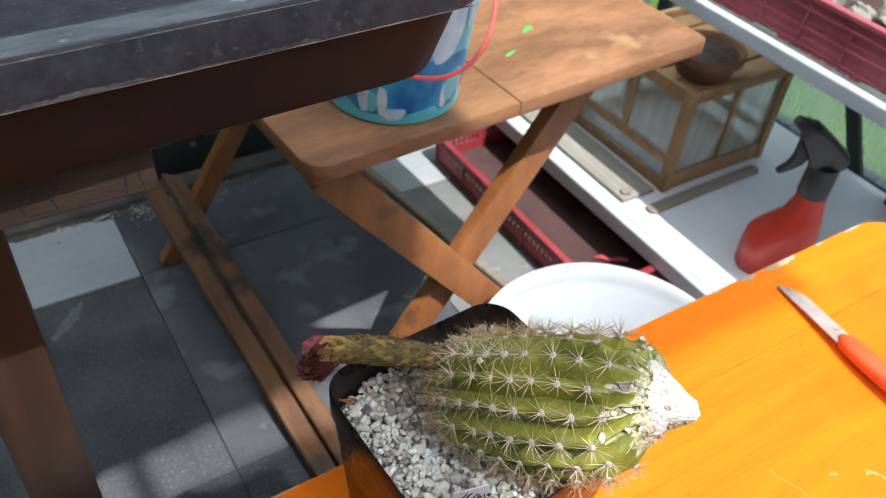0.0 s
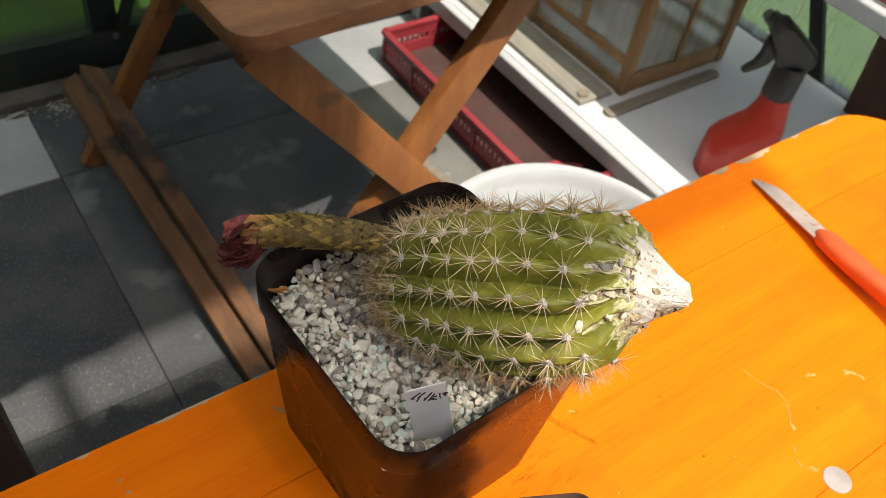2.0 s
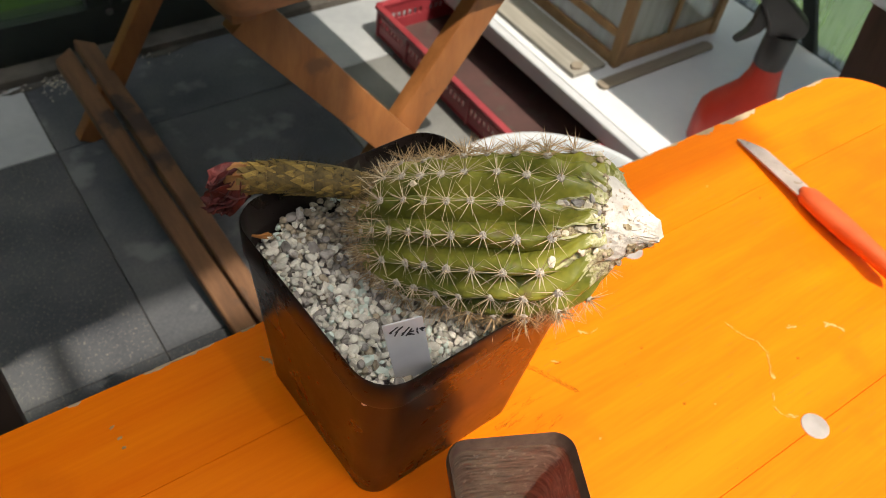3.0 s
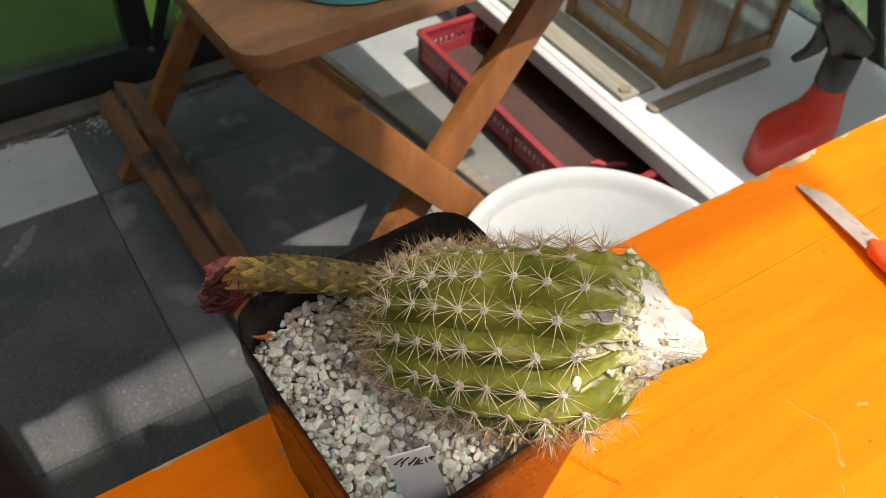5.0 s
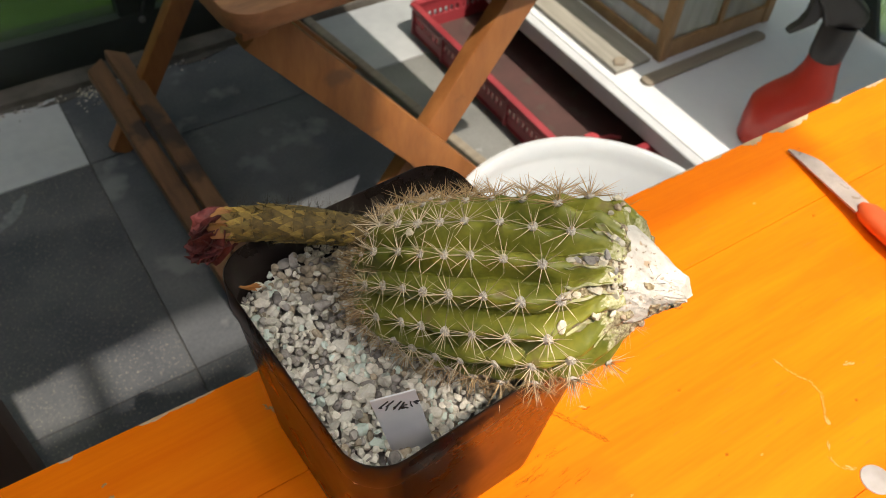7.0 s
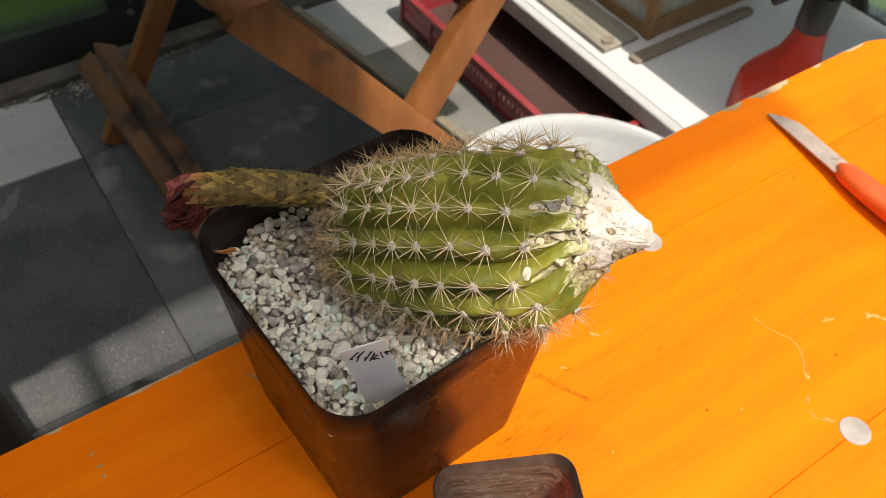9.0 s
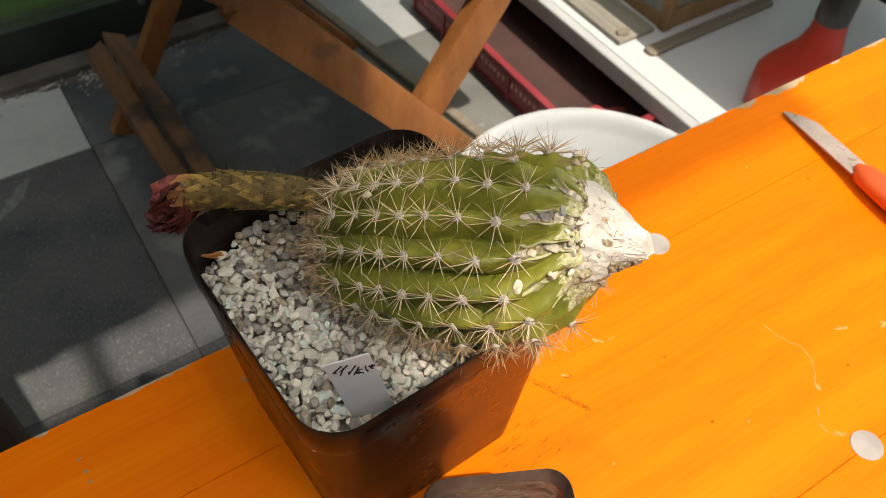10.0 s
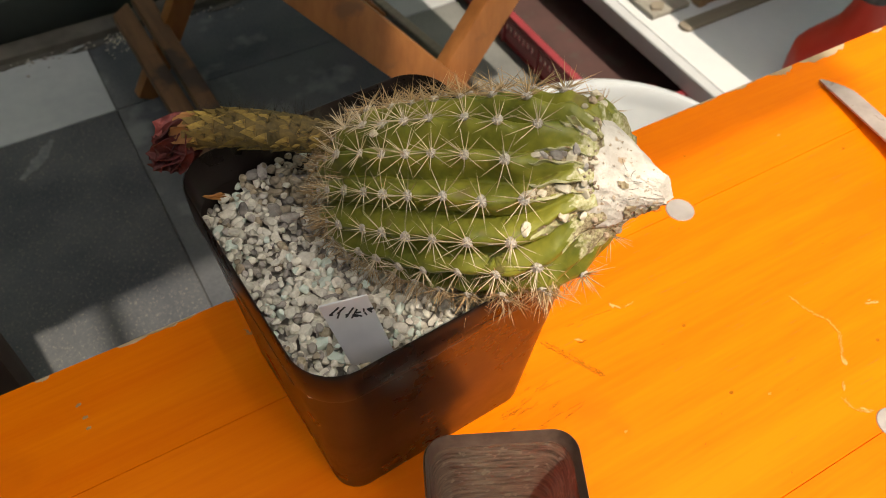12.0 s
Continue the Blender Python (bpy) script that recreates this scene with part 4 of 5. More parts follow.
    for rib, s, size in ((0.11, 0.0619, 0.0040), (0.02, 0.0650, 0.0037), (-0.12, 0.0704, 0.0064), (-0.24, 0.0748, 0.0042), (-0.08, 0.0768, 0.0036), (1.18, 0.0626, 0.0040), (0.96, 0.0735, 0.0056), (0.90, 0.0768, 0.0034), (0.86, 0.0796, 0.0030),
                         (2.24, 0.0761, 0.0044), (2.02, 0.0782, 0.0034), (-0.83, 0.0586, 0.0044), (-1.02, 0.0694, 0.0042), (-2.42, 0.0739, 0.0036), (-1.5, 0.0735, 0.0030), (-0.55, 0.0765, 0.0036)):
        big.append((on_rib(rib, s, 0.0004), size))
    for rib, s, size in ((1.10, 0.0655, 0.0040), (1.03, 0.0690, 0.0044), (1.12, 0.0712, 0.0028), (2.34, 0.0728, 0.0040), (2.12, 0.0772, 0.0038), (1.25, 0.0752, 0.0034), (0.55, 0.0775, 0.0028)):
        dark.append((on_rib(rib, s, 0.0002), size))
    for k in range(26):
        r0, r1, s0, s1, w = GASHES[(1, 2, 3, 4, 0, 1, 3)[k % 7]]
        u = rnd.uniform(0.15, 1.0)
        grit.append((on_rib(r0 + (r1 - r0) * u + rnd.uniform(-0.6, 0.6) * w, s0 + (s1 - s0) * u, 0.0002), rnd.uniform(0.0010, 0.0020)))
    for k in range(46):
        a, s = rnd.uniform(-1.1, 1.6), rnd.uniform(0.0755, 0.0800)
        (grit if k % 4 else big).append((skin(s, a, 0.0), rnd.choice((0.0009, 0.0011, 0.0013, 0.0016, 0.0024))))
    for k in range(8):
        a, s = 1.75 + 0.15 * k + rnd.uniform(-0.05, 0.05), 0.0680 + 0.0110 * rnd.random()
        p = skin(s, a, 0.0004) if s < 0.0790 else on_root(s, a)
        (big if k % 2 else grit).append((p, rnd.uniform(0.0022, 0.0042)))
    for nm, lots, material in (("caught_stone", big, STONE_DUSTY), ("caught_grit", grit, GRIT), ("dark_stone", dark, STONE_GREY)):
        tagged(part(nm, stone_mesh(nm, lots, material, rnd), material, t, "gravel stuck in the torn end", soft=16), kind="stuff")
    stuck = [(on_rib(1.75, -0.0135, 0.001), 0.0044), (on_rib(1.9, -0.0105, 0.0005), 0.0026)]
    tagged(part("stuck_stone", stone_mesh("stuck_stone", stuck, STONE_DUSTY, rnd), STONE_DUSTY, t, "pale stone stuck on the skin"), kind="stuff")
    # loose flaps of pale tissue beside the gashes
    for rib, drift, s0, s1, w in ((-1.16, -0.10, 0.0590, 0.0725, 0.17), (2.62, -0.35, 0.0690, 0.0800, 0.07), (2.16, -0.25, 0.0690, 0.0790, 0.06), (1.42, -0.30, 0.0610, 0.0790, 0.06), (0.92, -0.20, 0.0620, 0.0770, 0.05), (0.34, -0.30, 0.0600, 0.0770, 0.05), (-0.12, -0.30, 0.0620, 0.0770, 0.05), (-2.0, -0.3, 0.0660, 0.0760, 0.08)):
        rows = []
        for k in range(15):
            u = k / 14
            s = s0 + (s1 - s0) * u
            ww = (w * math.sin(math.pi * (k + 0.4) / 14.8) ** 0.7 + 0.01) * rnd.uniform(0.8, 1.15)
            mid = rib + drift * u + 0.04 * math.sin(k * 0.9 + rib * 4)
            rows.append([on_rib(mid + ww * d, s, -0.0003 + 0.0018 * (1 - abs(d)) ** 0.6 + rnd.uniform(0, 0.0005)) for d in (-1, -0.6, -0.2, 0.2, 0.6, 1)])
        bm = bmesh.new()
        loft(bm, rows, closed=False, cap0=False, cap1=False)
        part("torn_flap", bm, TORN, t, "pale torn tissue", soft=30)

    # areoles and spines
    bm = bmesh.new()
    bmesh.ops.create_icosphere(bm, subdivisions=2, radius=0.0019)
    for v in bm.verts:
        v.co *= 1 + 0.25 * noise.noise(v.co * 900)
        v.co.z *= 0.6
    wool = mesh_of("areole", bm, WOOL, 60)
    young, browns = ([], []), ([], [])

    def spine(p, d, length, r, brown=False):
        verts, faces = browns if brown else young
        d = d.normalized()
        x = d.orthogonal().normalized()
        y = d.cross(x)
        o = len(verts)
        bend = x * rnd.uniform(-0.06, 0.06) * length + y * rnd.uniform(-0.06, 0.06) * length
        for u, k in ((0, 1.0), (0.55, 0.72)):
            for i in range(4):
                verts.append(p + d * length * u + bend * u * u + r * k * (x * math.cos(i * math.pi / 2) + y * math.sin(i * math.pi / 2)))
        verts.append(p + d * length + bend)
        for i in range(4):
            j = (i + 1) % 4
            faces.append((o + i, o + j, o + 4 + j, o + 4 + i))
            faces.append((o + 4 + i, o + 4 + j, o + 8))

    for rib in range(RIBS):
        for k, s in enumerate(areole_s(rib)):
            s += rnd.uniform(-0.0006, 0.0006)
            a = PHASE + twist(s) + rib * 2 * math.pi / RIBS
            a = (a + math.pi) % (2 * math.pi) - math.pi
            if s > 0.0645 or gash(s, a) > 0.2:
                continue
            p = skin(s, a, 0.0003)
            if p.z < BENCH + 0.108 and p.y > -0.15:
                continue
            ds = (skin(s + 0.001, a) - skin(s - 0.001, a)).normalized()
            da = (E2 * math.cos(a) - E1 * math.sin(a))
            nrm = da.cross(ds)
            if nrm.dot(p - axis_point(s)) < 0:
                nrm = -nrm
            m = Matrix((ds, da, nrm)).transposed().to_4x4()
            m.translation = p
            part("areole", wool, WOOL, t, m=m @ Matrix.Scale(rnd.uniform(0.95, 1.25) * (0.7 if s < -0.03 else 1.0), 4))
            small = 0.78 if s < -0.035 else 0.9 if s < -0.01 else 1.0
            if a > radians(85) or a < radians(-20):
                small *= 1.15 if a > 0 else 0.9
            lower = a < radians(-18)
            count = rnd.randint(10, 13) + (5 if a > radians(85) else 0) + (3 if lower else 0)
            for i in range(count):
                b = 2 * math.pi * (i + rnd.uniform(-0.25, 0.25)) / count
                d = ds * math.cos(b) + da * math.sin(b) + nrm * rnd.uniform(0.22, 0.55)
                # spines of the top ribs are brown to paint their backlit shade
                spine(p, d, small * rnd.uniform(0.0085, 0.0160), 0.00019, lower or s < -0.038 or a > radians(100))
            for i in range(rnd.randint(2, 4) + (2 if lower else 0)):
                d = nrm + ds * rnd.uniform(-0.4, 0.4) + da * rnd.uniform(-0.4, 0.4)
                spine(p, d, small * rnd.uniform(0.009, 0.0150) * (0.75 if a > radians(85) else 1.0), 0.00021, lower or s < -0.038 or a > radians(100))
    # the crown is thick with young spines
    for k in range(780):
        a, s = rnd.uniform(0, 2 * math.pi), -0.0592 + 0.027 * rnd.random() ** 1.3
        p = skin(s, a)
        if p.z > BENCH + 0.105:
            d = (p - axis_point(s)).normalized() * 0.8 - AXIS * rnd.uniform(0.3, 1.2) + E2 * rnd.uniform(-0.3, 0.5)
            spine(p, d, rnd.uniform(0.005, 0.0125), 0.00016, k % 3 > 0)
    # tangled spines of the ribs that lie against the gravel
    for k in range(620):
        a, s = radians(rnd.uniform(-75, -12)), rnd.uniform(-0.050, 0.058)
        p = skin(s, a, -0.001)
        if p.z > BENCH + 0.106 or p.y < -0.15:
            d = (p - axis_point(s)).normalized() * 0.7 + AXIS * rnd.uniform(-0.9, 0.9) + E1 * rnd.uniform(-0.5, 0.5) + E2 * rnd.uniform(-0.6, 0.4)
            spine(p, d, rnd.uniform(0.007, 0.0155), 0.00017, k % 4 > 0)
    for (verts, faces), material, label in ((young, SPINE, "straw-coloured spines"), (browns, SPINE_BROWN, "golden-brown spines")):
        me = bpy.data.meshes.new("spine")
        me.from_pydata(verts, [], faces)
        me.materials.append(material)
        tagged(part("spine", me, material, t, label), kind="stuff")

    # withered flower bud
    p0, p1, p2, p3 = Vector((0.056, -0.052, 0.6225)), Vector((0.0385, -0.0365, 0.6215)), Vector((0.0195, -0.0210, 0.6202)), Vector((0.0006, -0.0092, 0.6154))

    def bud_at(u):
        k = u * 3
        if u < 0:
            return p0 + (p0 - p1) * (-u * 3)
        if k < 1:
            return p0.lerp(p1, k)
        return p1.lerp(p2, k - 1) if k < 2 else p2.lerp(p3, k - 2)

    d = (p3 - p0).normalized()
    x = d.cross(Vector((0, 0, 1))).normalized()
    y = x.cross(d)

    def bud_r(u):
        return 0.0070 + 0.0018 * math.sin(math.pi * min(1.0, max(0.0, u * 0.95)))

    bm = bmesh.new()
    loft(bm, [[bud_at(k / 24 * 1.3 - 0.3) + bud_r(k / 24 * 1.3 - 0.3) * (x * math.cos(2 * math.pi * i / 28) + y * math.sin(2 * math.pi * i / 28)) for i in range(28)] for k in range(25)])
    bud = part("flower_bud", bm, BUD, t, "withered brown-green flower bud")
    bm = bmesh.new()
    rows = []
    for k in range(6):
        u = k / 5
        w = 0.0034 * (1 - u ** 1.3) + 0.0001
        rows.append([(w * dd, 0.0078 * u, 0.0010 * (1 - dd * dd) * (1 - u) + 0.0012 * u * u) for dd in (-1, -0.5, 0, 0.5, 1)] + [(w * dd, 0.0078 * u, 0.0012 * u * u - 0.0006) for dd in (1, 0, -1)])
    loft(bm, rows)
    sc = mesh_of("scale", bm, SCALE_TIP, 40)
    hairs_v = []
    for k in range(18):
        u = -0.24 + 0.067 * k
        for i in range(9):
            a = 2 * math.pi * (i + 0.5 * (k % 2)) / 9 + rnd.uniform(-0.22, 0.22)
            nr = x * math.cos(a) + y * math.sin(a)
            p = bud_at(u) + nr * (bud_r(u) - 0.0004)
            ly = (d + nr * rnd.uniform(-0.02, 0.09) + x * rnd.uniform(-0.12, 0.12)).normalized()
            lx = ly.cross(nr).normalized()
            m = Matrix((lx, ly, lx.cross(ly))).transposed().to_4x4()
            m.translation = p
            f = (0.55 + 0.34 * u) * rnd.uniform(0.7, 1.25)
            part("scale", sc, SCALE_TIP, bud, m=m @ Matrix.Diagonal((f, f, f, 1)))
            if nr.z > -0.6:
                for _ in range(22 if u < 0.25 else 9):
                    hairs_v.append((p, (nr + d * rnd.uniform(-0.7, 0.9) + x * rnd.uniform(-0.5, 0.5)), rnd.uniform(0.003, 0.0105)))
    verts, faces = [], []
    for p, h, ln in hairs_v:
        h = h.normalized()
        o = len(verts)
        q = h.orthogonal().normalized() * 0.00006
        w = h.cross(q)
        verts += [p + q, p - q * 0.5 + w, p - q * 0.5 - w, p + h * ln + Vector((rnd.uniform(-1, 1), rnd.uniform(-1, 1), rnd.uniform(-0.5, 0.5))) * 0.0015]
        faces += [(o, o + 1, o + 3), (o + 1, o + 2, o + 3), (o + 2, o, o + 3)]
    me = bpy.data.meshes.new("bud_hair")
    me.from_pydata(verts, [], faces)
    me.materials.append(HAIR)
    tagged(part("bud_hair", me, HAIR, t, "wispy dark hairs"), kind="stuff")

    def petal(length, width, curl, wave):
        bm = bmesh.new()
        rows = []
        for k in range(9):
            u = k / 8
            w = width * (0.45 + 0.75 * math.sin(math.pi * (0.12 + 0.72 * u)))
            yy, zz = length * u, curl * u * u
            rows.append([(w * dd, yy + 0.0008 * math.sin(7 * u + 3 * dd), zz + wave * math.sin(9 * u + 5 * dd) * u + 0.0018 * dd * dd) for dd in (-1, -0.5, 0, 0.5, 1)])
        back = [[(px, py, pz - 0.0005) for px, py, pz in row[::-1]] for row in rows]
        loft(bm, [a + b for a, b in zip(rows, back)])
        return bm

    inner = mesh_of("petal", petal(0.0205, 0.0070, -0.0085, 0.0030), PETAL, 60)
    outer = mesh_of("petal", petal(0.0115, 0.0032, -0.0035, 0.0007), PETAL_TAN, 60)
    for k in range(20):
        first = k < 8
        a = 2 * math.pi * k / (8 if first else 6) + (0.2 if first else 0.3 * (k > 13))
        nr = x * math.cos(a) + y * math.sin(a)
        droop = Vector((0.0, -0.42, -0.85)) if not first else Vector((0, 0, -0.12))
        ly = (d + nr * (0.12 if first else 0.02) + droop * rnd.uniform(0.6, 1.2)).normalized()
        lx = ly.cross(nr).normalized()
        m = Matrix((lx, ly, lx.cross(ly))).transposed().to_4x4()
        m.translation = bud_at(0.93 if first else 1.0) + nr * (0.0070 if first else 0.0060 if k < 14 else 0.0025)
        part("petal", outer if first and nr.z > -0.3 else inner, None, bud, m=m @ Matrix.Scale(rnd.uniform(0.85, 1.1), 4))
    return t


cactus()


# ---- plant label ----
tag = thing("plant_label", pose(0.0270, -0.1400, BENCH + 0.110, 0, -12.3, -20.5), "white plastic plant label with dark pen strokes stuck in the gravel", "label")
part("strip", one_box((-0.0091, -0.0004, -0.02), (0.0091, 0.0004, 0.0482), 0.0003), LABEL, tag)
strokes = [(-0.0052, 0.0412, 0.0010, 0.0012, 0), (-0.0040, 0.0428, 0.0006, 0.0056, 52), (-0.0030, 0.0404, 0.0006, 0.0052, 28), (-0.0018, 0.0424, 0.0006, 0.0048, 50), (-0.0008, 0.0386, 0.0010, 0.0012, 0), (0.0004, 0.0398, 0.0006, 0.0064, 40), (0.0016, 0.0384, 0.0006, 0.0058, 34)]
strokes += [(0.0044 + 0.0030 * math.cos(radians(40 * k)), 0.0378 + 0.0013 * math.sin(radians(40 * k)) + 0.0008 * math.cos(radians(40 * k)), 0.0006, 0.0019, 90 - 40 * k if k % 9 in (2, 7) else 62 + 12 * k) for k in range(9)]
for cx, cz, w, h, a in strokes:
    part("pen_stroke", one_box((-w / 2, -0.0007, -h / 2), (w / 2, -0.0004, h / 2)), INK, tag, soft=0, m=pose(cx * 1.15, 0, cz + 0.0008, 0, a, 0))


# ---- knife ----
def knife():
    t = thing("knife", pose(0.4490, -0.1035, BENCH + 0.0085, 0, 4, 80), "small kitchen knife with orange-red plastic handle on the bench", "knife")
    bm = bmesh.new()
    n = 20
    top = [(0.078 * k / n, 0.0085 - 0.0012 * k / n) for k in range(n + 1)]
    low = [(0.078 * k / n, -0.0085 + 0.0140 * max(0, (k / n - 0.70) / 0.30) ** 1.6) for k in range(n, -1, -1)]
    outline = top + low
    loft(bm, [[(x, y, -0.0007) for x, y in outline], [(x, y, 0.0007) for x, y in outline]])
    part("blade", bm, BLADE, t, "stained steel blade", soft=20)
    bm = bmesh.new()
    rings = []
    for k in range(15):
        u = k / 14
        x = 0.004 - 0.108 * u
        w = 0.0084 + 0.0018 * math.sin(u * 5.5) - (0.005 if k in (0, 14) else 0)
        h = 0.0068 + 0.0012 * math.sin(u * 3.1) - (0.003 if k in (0, 14) else 0)
        rings.append([(x, w * math.cos(a) * (abs(math.cos(a)) ** -0.25 if abs(math.cos(a)) > 0.05 else 1), h * math.sin(a)) for a in (2 * math.pi * i / 20 for i in range(20))])
    loft(bm, rings)
    part("handle", bm, HANDLE, t, "orange-red plastic handle")
    return t


knife()


# ---- white bowl behind the bench ----
def bowl():
    t = thing("washing_bowl", pose(0.435, 0.114, 0), "round white plastic tub on the floor behind the bench", "tub")
    bm = bmesh.new()
    lathe(bm, [(0.125, 0.0), (0.132, 0.004), (0.158, 0.219), (0.161, 0.232), (0.169, 0.236), (0.1705, 0.241), (0.168, 0.2445), (0.161, 0.2445), (0.157, 0.238), (0.1555, 0.222), (0.1525, 0.219), (0.128, 0.010), (0.120, 0.005)], 72)
    part("tub_wall", bm, BOWL, t, soft=50)
    return t


bowl()


# ---- folding table ----
def folding_table():
    t = thing("folding_table", pose(0.101, 0.236, 0, 0, 0, 3.55), "brown wooden folding table with crossed legs and worn top", "table")
    w, dp, z0, z1 = 0.537, 0.60, 0.534, 0.552
    r = 0.024
    for x0, x1 in ((0.0, 0.2425), (0.2435, w)):
        pts = []
        for cx, cy, a0, rounded_here in ((x1, dp, 0, x1 == w), (x0, dp, 90, x0 == 0), (x0, 0, 180, x0 == 0), (x1, 0, 270, x1 == w)):
            if rounded_here:
                rr = r if x0 == 0 else 0.012
                ox, oy = (-rr if cx == x1 else rr), (-rr if cy == dp else rr)
                pts += [(cx + ox + rr * math.cos(radians(a0 + 15 * k)), cy + oy + rr * math.sin(radians(a0 + 15 * k))) for k in range(7)]
            else:
                pts.append((cx, cy))
        bm = bmesh.new()
        slab(bm, pts, z0, z1, 0.002)
        part("table_board", bm, TABLE_WOOD, t)
    for y, far in ((0.063, False), (0.556, True)):
        bm = bmesh.new()
        top_x, foot_x = (0.005, 0.410) if far else (0.0445, 0.446)
        yy = 0.527 if far else y
        beam(bm, (top_x, yy, z0 - 0.037), (foot_x, yy, 0.0), 0.043, 0.020)
        part("leg", bm, LEG_WOOD, t)
        bm = bmesh.new()
        yy = 0.549 if far else y + 0.022
        top_x, foot_x = (0.342, 0.004) if far else (0.460, 0.069)
        beam(bm, (top_x, yy, z0), (foot_x, yy, 0.0), 0.034 if far else 0.046, 0.020)
        part("leg", bm, LEG_WOOD, t)
    for x in (0.03, 0.465):
        bm = bmesh.new()
        box(bm, (x - 0.012, 0.03, 0.508), (x + 0.012, 0.57, z0), 0.003)
        part("rail", bm, LEG_WOOD, t)
    for outline in (blob(0.352, 0.122, 0.012, 0.005, 10, 0.4, 0.5, 3), blob(0.297, 0.085, 0.014, 0.004, 10, 0.2, 0.5, 5)):
        bm = bmesh.new()
        flake(bm, outline, z1 + 0.0003)
        part("paint_mark", bm, GREEN_MARK, t, "green paint smear", soft=0)
    return t


folding_table()


# ---- painted bucket ----
def bucket():
    t = thing("bucket", pose(0.234, 0.327, 0.5525), "turquoise and blue printed bucket with red handle on the folding table", "bucket")
    h, r0, r1 = 0.165, 0.066, 0.085
    prof = lambda z: r0 + (r1 - r0) * z / h
    bm = bmesh.new()
    lathe(bm, [(r0 - 0.004, 0), (r0 + 0.001, 0.002), (r0 + 0.002, 0.008), (prof(0.012), 0.012), (prof(0.15), 0.15), (r1 + 0.004, 0.151), (r1 + 0.005, 0.163), (r1 + 0.003, h), (r1 - 0.002, h), (prof(0.012) - 0.002, 0.012), (0.01, 0.006)], 56)
    part("bucket_wall", bm, TURQ, t, soft=50)

    def sleeve(name, a0, a1, z0, z1, material, lift, wob, seed, label):
        bm = bmesh.new()
        rows = []
        n = 26
        for k in range(n + 1):
            a = radians(a0 + (a1 - a0) * k / n)
            lo = z0 + wob * noise.noise(Vector((a * 3, seed, 0)))
            hi = z1 + wob * noise.noise(Vector((a * 3, seed, 5)))
            edge = min(1.0, 4 * k / n, 4 * (1 - k / n)) ** 0.5
            mid = (lo + hi) / 2
            lo, hi = mid + (lo - mid) * (0.1 + 0.9 * edge), mid + (hi - mid) * (0.1 + 0.9 * edge)
            rows.append([((prof(z) + lift) * math.cos(a), (prof(z) + lift) * math.sin(a), z) for z in (lo, lo * 0.67 + hi * 0.33, lo * 0.33 + hi * 0.67, hi)] + [((prof(z) - 0.001) * math.cos(a), (prof(z) - 0.001) * math.sin(a), z) for z in (hi, lo)])
        loft(bm, rows)
        part(name, bm, material, t, label, soft=50)

    sleeve("printed_band", -178, -30, 0.012, 0.072, BLUE, 0.0006, 0.008, 1, "deep blue printed band")
    sleeve("printed_band", -175, -98, 0.076, 0.140, BLUE, 0.0005, 0.010, 2, "deep blue printed band")
    sleeve("printed_band", -97, -66, 0.070, 0.146, PALE_BLUE, 0.0007, 0.008, 3, "pale printed panel")
    for k, (a, w, z, tall, m) in enumerate(((-143, 5, 0.030, 0.014, PALE_BLUE), (-136, 4, 0.026, 0.010, TURQ), (-128, 4, 0.029, 0.016, PALE_BLUE), (-118, 9, 0.014, 0.006, PALE_BLUE), (-76, 4, 0.028, 0.014, PALE_BLUE), (-68, 9, 0.036, 0.016, TURQ), (-63, 6, 0.045, 0.007, PALE_BLUE), (-57, 3, 0.034, 0.012, PALE_BLUE), (-60, 4, 0.118, 0.026, PALE_BLUE), (-42, 3, 0.125, 0.02, PALE_BLUE), (-95, 14, 0.012, 0.004, TURQ))):
        sleeve("printed_stroke", a - w, a + w, z - tall, z + tall, m, 0.0011 + 0.00005 * k, 0.007, k + 7, "pale brushed print stroke")
    bm = bmesh.new()
    pts = []
    for k in range(33):
        u = k / 32
        a = radians(-172 + 164 * u)
        pts.append(((r1 + 0.009) * math.cos(a), (r1 + 0.009) * math.sin(a), 0.150 - 0.085 * math.sin(math.pi * u) ** 0.8))
    tube(bm, pts, 0.0022, 8)
    part("bail_handle", bm, CORD, t, "thin red handle")
    return t


bucket()


# ---- slats on the floor ----
def floor_slat(a, b, wide, thick, slant, material, label, group):
    """A sawn slat from a to b with a slightly uneven line, its far end cut to a slant."""
    a, b = Vector(a), Vector(b)
    d = (b - a).normalized()
    x = Vector((d.y, -d.x, 0)).normalized()
    z = x.cross(d)
    bm = bmesh.new()
    n = 24
    w, h = wide / 2, thick / 2
    rings = []
    for k in range(n + 1):
        u = k / n
        p = a.lerp(b, u) + x * 0.0010 * noise.noise(Vector((u * 6, a.x * 50, 0)))
        cut = d * slant if k == n else Vector((0, 0, 0))
        rings.append([p - x * w - z * h, p + x * w - z * h - cut, p + x * w + z * (h - 0.002) - cut, p + x * (w - 0.002) + z * h - cut, p - x * (w - 0.002) + z * h, p - x * w + z * (h - 0.002)])
    loft(bm, rings)
    tagged(part("wooden_slat", bm, material, soft=30), label, "slat", group)


floor_slat((0.1235, 0.20, 0.0095), (0.0835, 0.862, 0.094), 0.030, 0.018, -0.016, SLAT_WOOD, "long weathered brown wooden slat leaning low on the table's leg", "pair of slats")
floor_slat((0.1555, 0.20, 0.0095), (0.1140, 0.858, 0.124), 0.027, 0.018, 0.018, SLAT_WOOD, "weathered brown wooden slat lying across the table's leg", "pair of slats")
